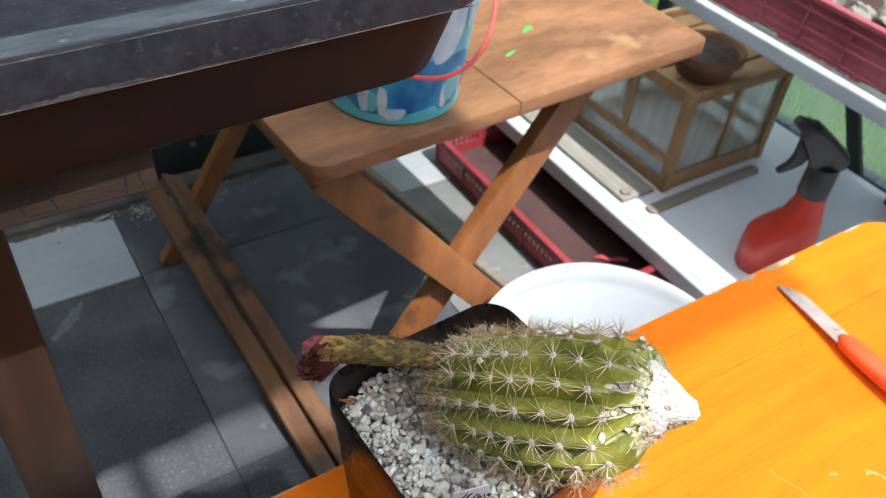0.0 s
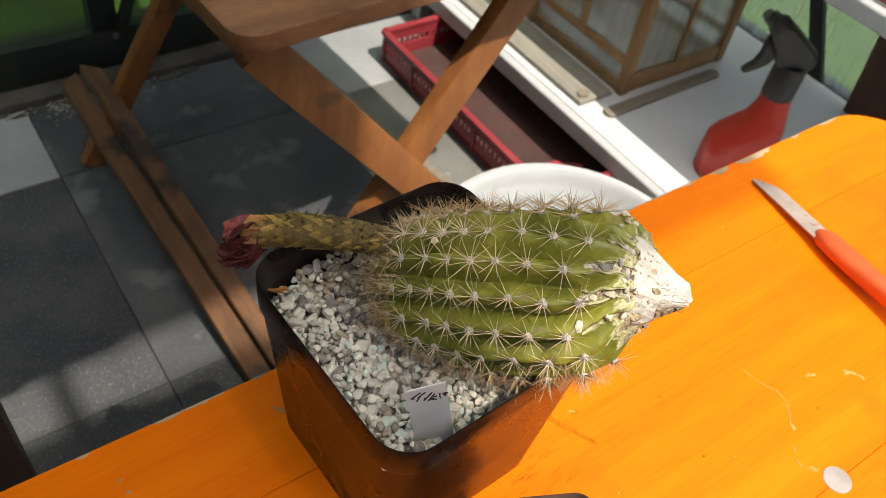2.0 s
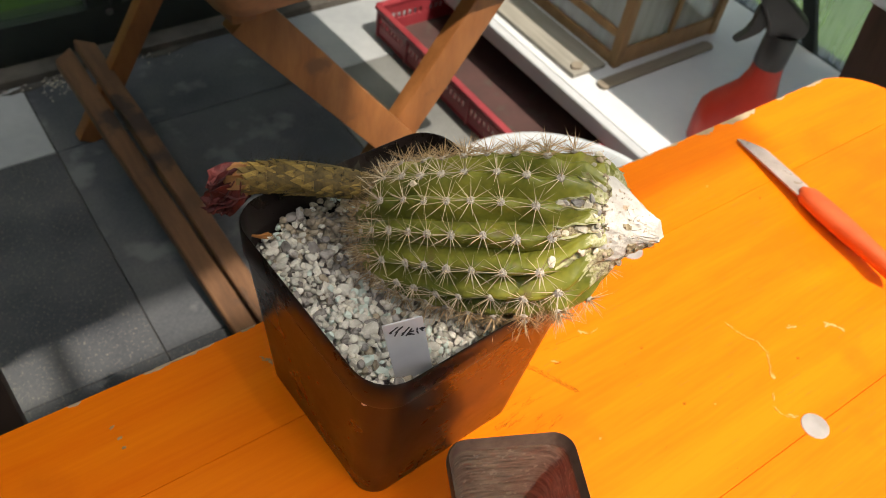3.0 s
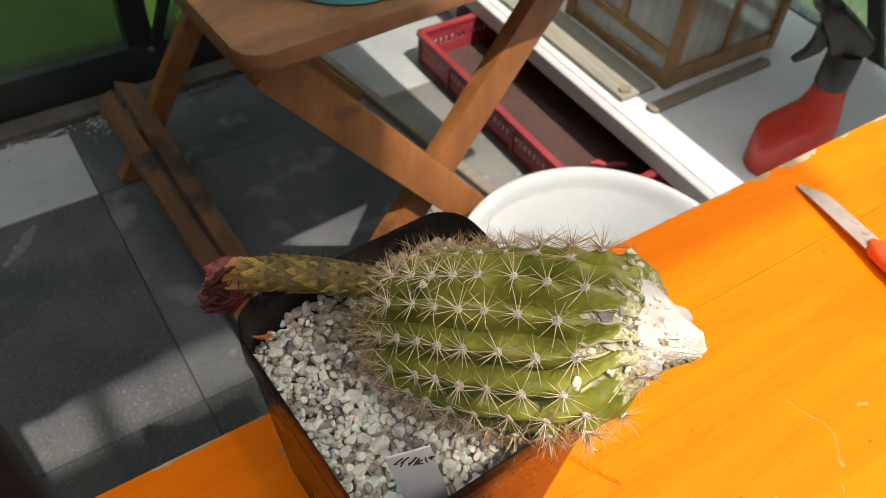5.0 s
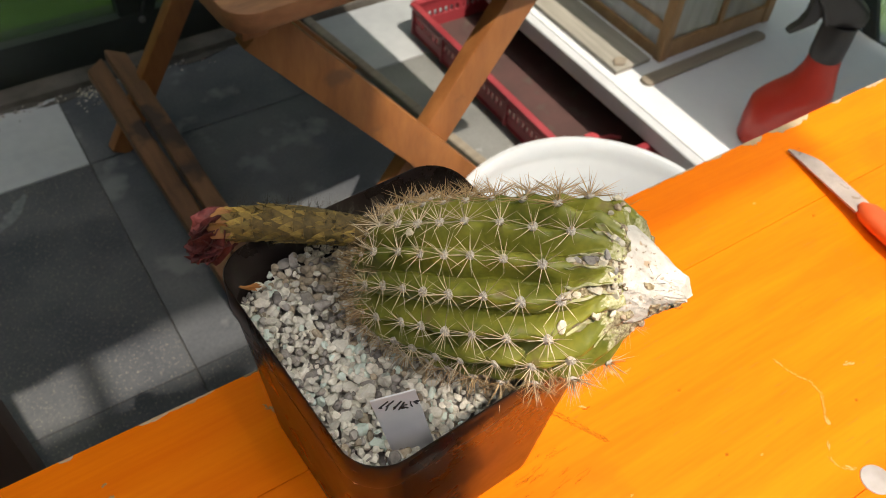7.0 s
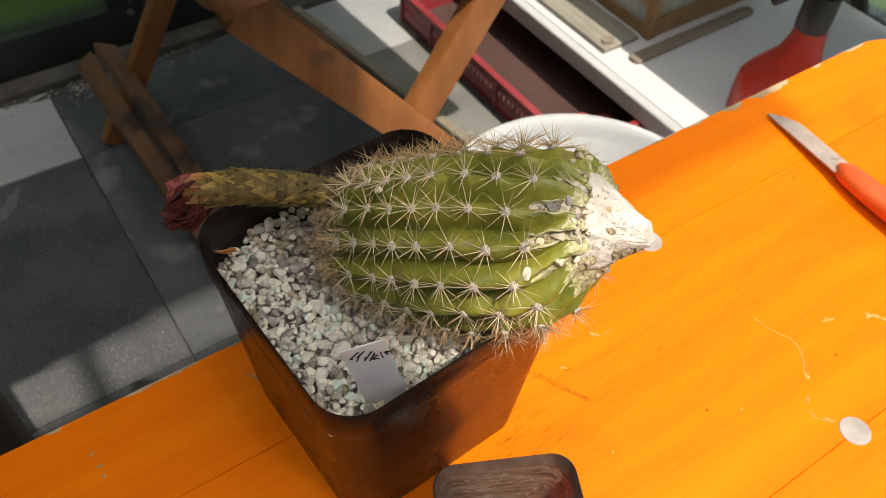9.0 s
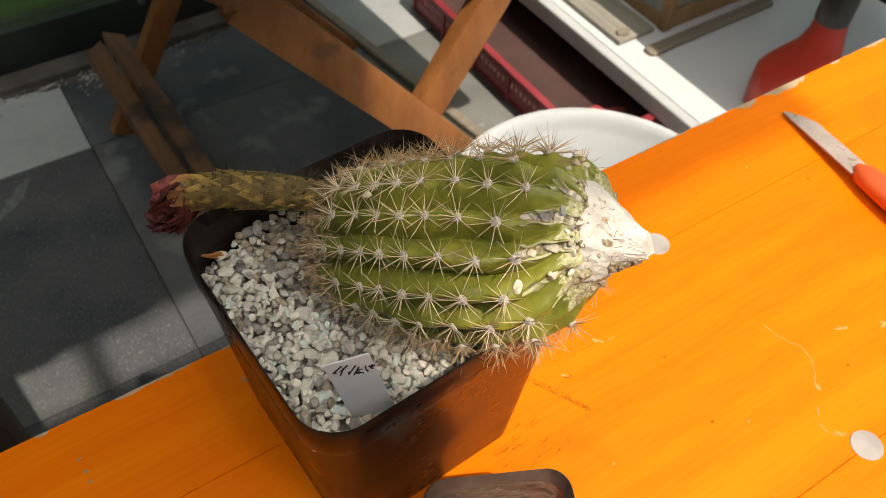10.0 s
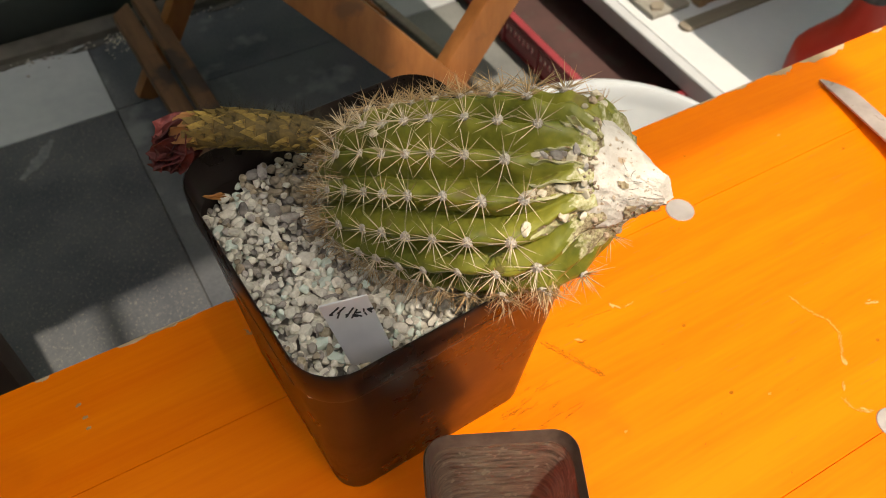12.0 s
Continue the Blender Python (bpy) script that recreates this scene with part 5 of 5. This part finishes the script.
floor_slat((0.5560, 0.45, 0.0075), (0.4830, 0.955, 0.0075), 0.017, 0.014, 0.0, STICK, "thin grey-brown wooden lath lying on the pale floor tiles", "")


# ---- plastic crates ----
def crate(name, m, length, depth, height, material, label, group, slots=True):
    """An open fruit crate: framed sides with rows of slots, a lattice base and a rolled rim. Length runs along y."""
    t = thing(name, m, label, "crate", group)
    th = 0.004

    def side(a, b, out):
        a, b, out = Vector(a), Vector(b), Vector(out)
        ln = (b - a).length
        d = (b - a).normalized()
        holder = bmesh.new()

        def piece(u0, u1, z0, z1, thick=th, off=0.0):
            lo, hi = a + d * u0 + out * (off - thick / 2), a + d * u1 + out * (off + thick / 2)
            box(holder, (min(lo.x, hi.x), min(lo.y, hi.y), z0), (max(lo.x, hi.x), max(lo.y, hi.y), z1), 0.0008, None, 1)

        piece(0, ln, 0.004, height * (0.46 if slots else 0.24))
        if not slots:
            piece(0, ln, height * 0.40, height * 0.56)
        piece(0, ln, height * (0.64 if slots else 0.74), height)
        if slots:
            piece(0, ln, height * 0.10, height * 0.15, 0.004, 0.003)
            piece(0, ln, height * 0.80, height * 0.85, 0.004, 0.003)
        if not slots:
            piece(0, ln, height * 0.2, height * 0.94, th * 0.5)
            piece(0, ln, height * 0.74, height * 0.79, 0.005, 0.0045)
            piece(0, ln, height * 0.40, height * 0.44, 0.005, 0.0045)
            piece(0, ln, height * 0.08, height * 0.12, 0.005, 0.0045)
            for k in range(int(ln / 0.021)):
                if k % 9 not in (4, 5):
                    piece(0.006 + k * 0.021, 0.024 + k * 0.021, 0.001, 0.0035, 0.010, 0.005)
        n = max(3, round(ln / (0.0125 if slots else 0.018)))
        for k in range(n + 1 if slots else 0):
            u = (ln - 0.004) * k / n
            piece(u, u + 0.006 + (0.005 if k % 8 == 0 else 0), height * 0.44, height * 0.66, th * 0.9)
        for k in range(0, n + 1, 8 if slots else 4):
            u = (ln - 0.006) * k / n
            piece(u, u + (0.006 if slots else 0.004), 0.004, height, 0.004, 0.004)
        p = part("side_panel", holder, material, t, soft=0)
        rim = bmesh.new()
        lo, hi = a - out * 0.004 - d * 0.003, b + out * 0.009 + d * 0.003
        box(rim, (min(lo.x, hi.x), min(lo.y, hi.y), height - 0.004), (max(lo.x, hi.x), max(lo.y, hi.y), height + 0.004), 0.002)
        part("rim", rim, material, t)

    side((0, 0, 0), (0, length, 0), (-1, 0, 0))
    side((depth, 0, 0), (depth, length, 0), (1, 0, 0))
    side((0, 0, 0), (depth, 0, 0), (0, -1, 0))
    side((0, length, 0), (depth, length, 0), (0, 1, 0))
    part("base", one_box((0, 0, 0.001), (depth, length, 0.005)), CRATE_BASE, t, "red base with soil patches, darkened for the shade inside", soft=0)
    return t


crate("fruit_crate", pose(0.645, 0.335, 0.0), 0.50, 0.36, 0.064, RED_CRATE, "low dark red slotted plastic crate on the floor under the shelf", "plastic crates")
crate("fruit_crate", pose(0.894, -0.12, 0.4665), 0.60, 0.36, 0.073, RED_SUNLIT, "red ribbed plastic crate on the upper white shelf, coloured as sunlit", "plastic crates", False)
rnd = random.Random(8)
lots = [((rnd.uniform(0.93, 1.22), rnd.uniform(-0.08, 0.44), 0.4665 + 0.012 + rnd.uniform(0, 0.045)), rnd.uniform(0.02, 0.04)) for _ in range(150)]
tagged(part("crate_filling", stone_mesh("crate_filling", lots, BOARD, rnd), BOARD), "pale beige lumps and sherds filling the upper crate", "sherds", kind="stuff")
bm = bmesh.new()
tube(bm, [(0, 0, 0.004), (0.012, 0.002, 0.007), (0.028, 0, 0.004), (0.045, 0.004, 0.006), (0.060, 0.002, 0.010)], [0.002, 0.005, 0.004, 0.005, 0.003], 8)
for v in bm.verts:
    v.co.z *= 0.8
tagged(put(part("plastic_clip", bm, PINK), pose(0.742, 0.443, 0.0062, 0, 0, -40)), "small pink-red plastic strip lying in the low crate", "clip")


# ---- white shelf unit ----
def shelf_unit():
    t = thing("shelf_unit", pose(0, 0, 0), "white painted two-tier shelf along the glasshouse wall", "shelf")

    def tier(x0, z, lip, board):
        bm = bmesh.new()
        box(bm, (x0 + 0.0185, -0.6, z - 0.012 if board is SHELF_BRIGHT else z - 0.004), (1.285 if z < 0.3 else 1.297, 0.985, z), 0.001)
        part("shelf_board", bm, board, t, "" if board is SHELF_BRIGHT else "white upper board made to pass light to the shelf below")
        bm = bmesh.new()
        box(bm, (x0, -0.6, z - lip), (x0 + 0.018, 0.985, z + 0.0005), 0.0045, segments=4)
        part("front_lip", bm, SHELF_DIM, t)

    tier(0.766, 0.100, 0.033, SHELF_BRIGHT)
    tier(0.866, 0.465, 0.025, LIGHT_BOARD)
    for y in (-0.55, 0.94):
        for x in (0.80, 1.25):
            part("upright", one_box((x - 0.014, y - 0.014, 0.0), (x + 0.014, y + 0.014, 0.089), 0.002), SHELF_DIM, t)
        for x in (0.92, 1.25):
            part("upright", one_box((x - 0.012, y - 0.014, 0.100), (x + 0.012, y + 0.014, 0.454), 0.002), SHELF_DIM, t)
    return t


shelf_unit()


# ---- things on the lower shelf ----
def spray_bottle():
    t = thing("spray_bottle", pose(0.89, 0.24, 0.1005, 0, 0, -38.1), "red plastic spray bottle with black trigger head on the white shelf", "spray bottle")
    bm = bmesh.new()
    rings = []
    for z, c, hw in ((0.0, 0.027, 0.049), (0.004, 0.027, 0.054), (0.04, 0.027, 0.0555), (0.070, 0.028, 0.0545), (0.082, 0.032, 0.0485), (0.096, 0.040, 0.0385), (0.112, 0.0455, 0.0305), (0.138, 0.0465, 0.0235), (0.164, 0.0455, 0.0205)):
        d = min(hw * 0.95, 0.036)
        rings.append([(c + hw * math.copysign(abs(math.cos(a)) ** 0.8, math.cos(a)), d * math.copysign(abs(math.sin(a)) ** 0.8, math.sin(a)), z) for a in (2 * math.pi * i / 40 for i in range(40))])
    loft(bm, rings)
    part("bottle", bm, BOTTLE_RED, t)
    bm = bmesh.new()
    lathe(bm, [(0.0215, 0.156), (0.0232, 0.159), (0.0235, 0.190), (0.0230, 0.212)], 32, 0.0445, 0)
    part("collar", bm, SPRAY_BLACK, t)

    def plate(outline, half, name):
        bm = bmesh.new()
        cx = sum(p[0] for p in outline) / len(outline)
        cz = sum(p[1] for p in outline) / len(outline)
        rows = []
        for y, k in ((-half, 0.80), (-half * 0.8, 0.95), (-half * 0.4, 1.0), (half * 0.4, 1.0), (half * 0.8, 0.95), (half, 0.80)):
            rows.append([(cx + (x - cx) * k, y, cz + (z - cz) * k) for x, z in outline])
        loft(bm, rows)
        part(name, bm, SPRAY_BLACK, t, soft=30)

    plate([(-0.012, 0.262), (-0.015, 0.276), (-0.007, 0.284), (0.003, 0.279), (0.012, 0.279), (0.036, 0.262), (0.069, 0.236), (0.073, 0.226), (0.071, 0.214), (0.062, 0.207), (0.040, 0.205), (0.020, 0.209), (0.010, 0.230), (-0.002, 0.246)], 0.017, "spray_head")
    bm = bmesh.new()
    tube(bm, [(-0.008, 0, 0.271), (-0.017, 0, 0.278), (-0.022, 0, 0.282)], [0.0095, 0.0095, 0.008], 14)
    part("nozzle", bm, SPRAY_BLACK, t)
    plate([(-0.006, 0.250), (0.008, 0.240), (0.016, 0.222), (0.010, 0.208), (-0.004, 0.196), (-0.018, 0.187), (-0.023, 0.190), (-0.012, 0.203), (-0.006, 0.222)], 0.007, "trigger")
    return t


spray_bottle()


def glazed_case():
    """A small wooden frame with panes on four sides, whose scatter stands in for haze, and a slatted lid."""
    t = thing("glazed_case", pose(0.887, 0.452, 0.1005), "small wooden glazed plant case with hazy panes on the white shelf", "plant case")
    w, dp, h = 0.268, 0.27, 0.205
    for x in (0.009, w - 0.009):
        for y in (0.009, dp - 0.009):
            part("post", one_box((x - 0.009, y - 0.009, 0), (x + 0.009, y + 0.009, h), 0.002), STAND_WOOD, t)
    for y in (0.003, dp - 0.015):
        part("bottom_rail", one_box((0.018, y, 0.0), (w - 0.018, y + 0.012, 0.034), 0.002), STAND_WOOD, t)
        part("top_rail", one_box((0.018, y, h - 0.024), (w - 0.018, y + 0.012, h), 0.002), STAND_WOOD, t)
        part("glazing_bar", one_box((w / 2 - 0.006, y + 0.001, 0.034), (w / 2 + 0.006, y + 0.011, h - 0.024), 0.001), STAND_WOOD, t)
        for x0, x1 in ((0.018, w / 2 - 0.006), (w / 2 + 0.006, w - 0.018)):
            pane = part("pane", one_box((x0, y + 0.005, 0.034), (x1, y + 0.0075, h - 0.024)), CASE_GLASS, t, soft=0)
            pane.visible_shadow = False
    for x in (0.003, w - 0.015):
        part("bottom_rail", one_box((x, 0.018, 0.0), (x + 0.012, dp - 0.018, 0.020), 0.002), STAND_WOOD, t)
        part("middle_rail", one_box((x, 0.018, 0.052), (x + 0.012, dp - 0.018, 0.066), 0.002), STAND_WOOD, t)
        part("top_rail", one_box((x, 0.018, h - 0.024), (x + 0.012, dp - 0.018, h), 0.002), STAND_WOOD, t)
        part("glazing_bar", one_box((x + 0.001, dp / 2 - 0.006, 0.066), (x + 0.011, dp / 2 + 0.006, h - 0.024), 0.001), STAND_WOOD, t)
        for y0, y1, z0, z1 in ((0.018, dp / 2 - 0.006, 0.066, h - 0.024), (dp / 2 + 0.006, dp - 0.018, 0.066, h - 0.024), (0.018, dp - 0.018, 0.020, 0.052)):
            pane = part("pane", one_box((x + 0.005, y0, z0), (x + 0.0075, y1, z1)), CASE_GLASS, t, soft=0)
            pane.visible_shadow = False
    for k in range(5):
        y = 0.04 + 0.0475 * k
        part("lid_slat", one_box((0.016, y - 0.02, h - 0.0215), (w - 0.016, y + 0.02, h - 0.011), 0.002), STAND_WOOD, t)
    return t


glazed_case()
bm = bmesh.new()
lathe(bm, [(0.040, 0.0), (0.046, 0.003), (0.056, 0.036), (0.063, 0.037), (0.064, 0.052), (0.061, 0.054), (0.056, 0.051), (0.052, 0.040)], 40)
flower_pot = thing("flower_pot", pose(0.975, 0.515, 0.2946), "shallow round brown clay pot with dark soil on the glazed case", "flower pot")
part("pot_wall", bm, CLAY, flower_pot, soft=50)
bm = bmesh.new()
lathe(bm, [(0.050, 0.030), (0.0545, 0.044), (0.03, 0.046), (0.004, 0.047)], 30)
part("soil", bm, SOIL, flower_pot, "dark soil")

bm = bmesh.new()
box(bm, (0.800, 0.462, 0.101), (0.876, 0.93, 0.109), 0.002)
tagged(part("flat_board", bm, BOARD), "weathered grey-beige board lying on the white shelf", "board")
bm = bmesh.new()
flake(bm, blob(0.822, 0.478, 0.016, 0.013, 9, 0.5, 0.45, 6), 0.1112, 0.002)
tagged(part("wood_chip", bm, STICK, soft=20), "pale splintered wood chip on the board's end", "chip")
bm = bmesh.new()
slab(bm, rounded(0.285, 0.024, 0.011, 5), 0, 0.006, 0.0015)
tagged(put(part("flat_stick", bm, STICK), pose(0.968, 0.4245, 0.1007, 0, 0, 0.6)), "grey-brown flat wooden stick with rounded ends on the shelf", "stick")
bm = bmesh.new()
box(bm, (-0.05, -0.01, 0), (0.05, 0.01, 0.34), 0.003)
tagged(put(part("brown_board", bm, BOARD_BROWN), pose(1.262, 0.19, 0.101, 0, 5, 88)), "upright reddish-brown board leaning on the glasshouse wall", "board")


# ---- potting table with black tray ----
def potting_table():
    t = thing("potting_table", pose(0, 0, 0), "dark rough wooden potting table behind the bench", "table")
    for k, (y0, y1) in enumerate(((-0.004, 0.148), (0.152, 0.300), (0.304, 0.46))):
        bm = bmesh.new()
        box(bm, (-1.2, y0, 0.7625), (-0.077 - 0.004 * k, y1, 0.7875), 0.003)
        part("plank", bm, PLANK, t)
    for x, far in ((-0.164, -0.30), (-1.14, -1.0)):
        for y in (0.105, 0.42):
            x = x if y < 0.2 else far
            part("leg", one_box((x - 0.021, y - 0.021, 0), (x + 0.021, y + 0.021, 0.7625), 0.003), DARK_WOOD, t)
    for y in (0.105, 0.42):
        part("rail", one_box((-1.12, y - 0.012, 0.70), (-0.185, y + 0.012, 0.7615), 0.003), DARK_WOOD, t)
    rnd = random.Random(3)
    for x in (-0.083, -0.091, -0.118, -0.131, -0.17, -0.21, -0.222):
        bm = bmesh.new()
        tube(bm, [(x, -0.0040, 0.764), (x + rnd.uniform(-0.003, 0.003), -0.0040, 0.772), (x + rnd.uniform(-0.005, 0.005), -0.0040, rnd.uniform(0.776, 0.785))], [0.0002, 0.0007, 0.0002], 5)
        part("crack", bm, INK, t, "dark crack in the plank", soft=0)
    return t


potting_table()


def tray():
    t = thing("planter_tray", pose(-0.384, 0.0727, 0.788, 0, 0, 1.76), "long black plastic planter tray with a limescaled rim", "planter tray")
    bm = bmesh.new()

    def ring(w, d, r, z):
        return [(x, y, z) for x, y in rounded(w, d, r, 6)]

    loft(bm, [ring(0.898, 0.182, 0.03, 0.0), ring(0.908, 0.190, 0.032, 0.003), ring(0.930, 0.210, 0.034, 0.0441)], cap1=False)
    part("side_wall", bm, TRAY_SIDE, t, "brown-black smooth side", soft=50)
    bm = bmesh.new()
    loft(bm, [ring(0.928, 0.208, 0.034, 0.0426), ring(0.942, 0.224, 0.036, 0.0436), ring(0.944, 0.226, 0.036, 0.0594), ring(0.940, 0.222, 0.036, 0.0624), ring(0.906, 0.188, 0.030, 0.0624), ring(0.902, 0.184, 0.029, 0.058), ring(0.882, 0.166, 0.026, 0.006)], cap0=False)
    part("rim", bm, TRAY, t, "thick scuffed rim", soft=40)
    # pale top ring paints sky light on the rim as well as lime
    bm = bmesh.new()
    loft(bm, [ring(0.939, 0.221, 0.036, 0.0621), ring(0.937, 0.219, 0.036, 0.0629), ring(0.912, 0.194, 0.031, 0.0629), ring(0.909, 0.191, 0.030, 0.0621)], cap0=False, cap1=False)
    part("lime_sky_film", bm, LIME_SKY_FILM, t, "grey lime film and painted sky light on top of the rim", soft=20)
    # the two upper-edge strips also paint the highlight along the rim
    for y, z, base, amount, top, seed, material, label in ((-0.1127, 0.0439, 0.0010, 0.0034, 0.0045, 1, LIME_DULL, "dull grey crust above the rim's lower edge"), (-0.1128, 0.0437, 0.0007, 0.0006, 0.0014, 4, LIME, "thin pale lime line along the rim"), (-0.1120, 0.0605, 0.0009, 0.0016, 0.0024, 8, LIME_SKY_FILM, "grey lime and painted light along the upper edge"), (-0.1123, 0.0612, 0.0006, 0.0006, 0.0012, 11, LIME, "bright lime and painted highlight on the upper edge")):
        bm = bmesh.new()
        low, high = [], []
        for k in range(801):
            x = 0.448 * k / 800
            n1, n2, n3 = (noise.noise(Vector((x * f, seed, f))) for f in (16, 70, 330))
            j = base + amount * (n1 * 1.1 + n2 * 0.6 + n3 * 0.35)
            low.append((x, y, z))
            high.append((x, y - 0.0003, z + min(max(j, 0.0001), top)))
        loft(bm, [low, high], closed=False, cap0=False, cap1=False)
        part("lime_crust", bm, material, t, label, soft=0)
    return t


tray()


# ---- crumbs and soil along the wall ----
rnd = random.Random(19)
lots = [((rnd.uniform(-0.35, 0.30), 0.957 - abs(rnd.gauss(0, 0.014)), 0.001), rnd.choice((0.002, 0.003, 0.003, 0.004, 0.006))) for _ in range(130)]
lots += [((rnd.gauss(0.085, 0.02), rnd.gauss(0.925, 0.016), 0.001), rnd.choice((0.002, 0.003, 0.004))) for _ in range(40)]
pale = [((rnd.gauss(0.072, 0.012), rnd.gauss(0.943, 0.009), 0.001), rnd.choice((0.002, 0.002, 0.003, 0.004))) for _ in range(40)]
tagged(part("pale_crumbs", stone_mesh("pale_crumbs", pale, STONE_DUSTY, rnd), STONE_DUSTY), "pale dry crumbs heaped beside the slat's end", "crumbs", kind="stuff")
tagged(part("crumbs", stone_mesh("crumbs", lots, STONE_GREY, rnd), STONE_GREY), "grey mortar crumbs scattered along the glasshouse wall", "crumbs", kind="stuff")
bm = bmesh.new()
edge = []
for k in range(60):
    u = (k if k < 30 else 59 - k) / 29
    side = 1 if k < 30 else -1
    wide = (0.0035 + 0.0060 * math.sin(math.pi * min(1.0, u * 1.05)) * (0.4 + u)) * (1 + 0.7 * noise.noise(Vector((u * 7, side * 3, 2))))
    edge.append((-0.140 + 0.058 * u - 0.72 * side * wide, 0.693 + 0.062 * u - 0.006 * math.sin(3.1 * u) + 0.70 * side * wide))
flake(bm, edge, 0.0002, 0.0003)
tagged(part("lime_smear", bm, SMEAR, soft=0), "pale dried lime smear on the slate floor", "stain", kind="stuff")
soil = thing("spilled_soil", pose(0, 0, 0), "thin dark soil spilled over the tile edges by the wall", "soil", kind="stuff")
for k in range(9):
    bm = bmesh.new()
    flake(bm, blob(-0.34 + 0.075 * k + rnd.uniform(-0.02, 0.02), 0.952 + rnd.uniform(-0.008, 0.006), rnd.uniform(0.035, 0.06), rnd.uniform(0.008, 0.018), 22, rnd.uniform(-0.1, 0.1), 0.5, k), 0.0004 + 0.0002 * k, 0.0006)
    part("soil_patch", bm, RUBBLE, soil, soft=20)


# ---- floor tiles ----
PITCH = 0.4325
for i in range(-4, 3):
    for j in range(-5, 2):
        x0, y0 = 0.0215 + i * PITCH, 0.3425 + j * PITCH
        x1, y1 = min(x0 + PITCH - 0.0020, 1.295), min(y0 + PITCH - 0.0020, 0.958)
        x0, y0 = max(x0, -1.595), max(y0, -1.395)
        if x1 - x0 < 0.02 or y1 - y0 < 0.02:
            continue
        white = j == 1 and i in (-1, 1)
        # column 0 takes the dusty tile lifted for hazy light
        m = TILE_WHITE if white else TILE_GREY if i >= 1 else TILE_DUSTY_LIT if i == 0 and j >= 0 else TILE_DARK
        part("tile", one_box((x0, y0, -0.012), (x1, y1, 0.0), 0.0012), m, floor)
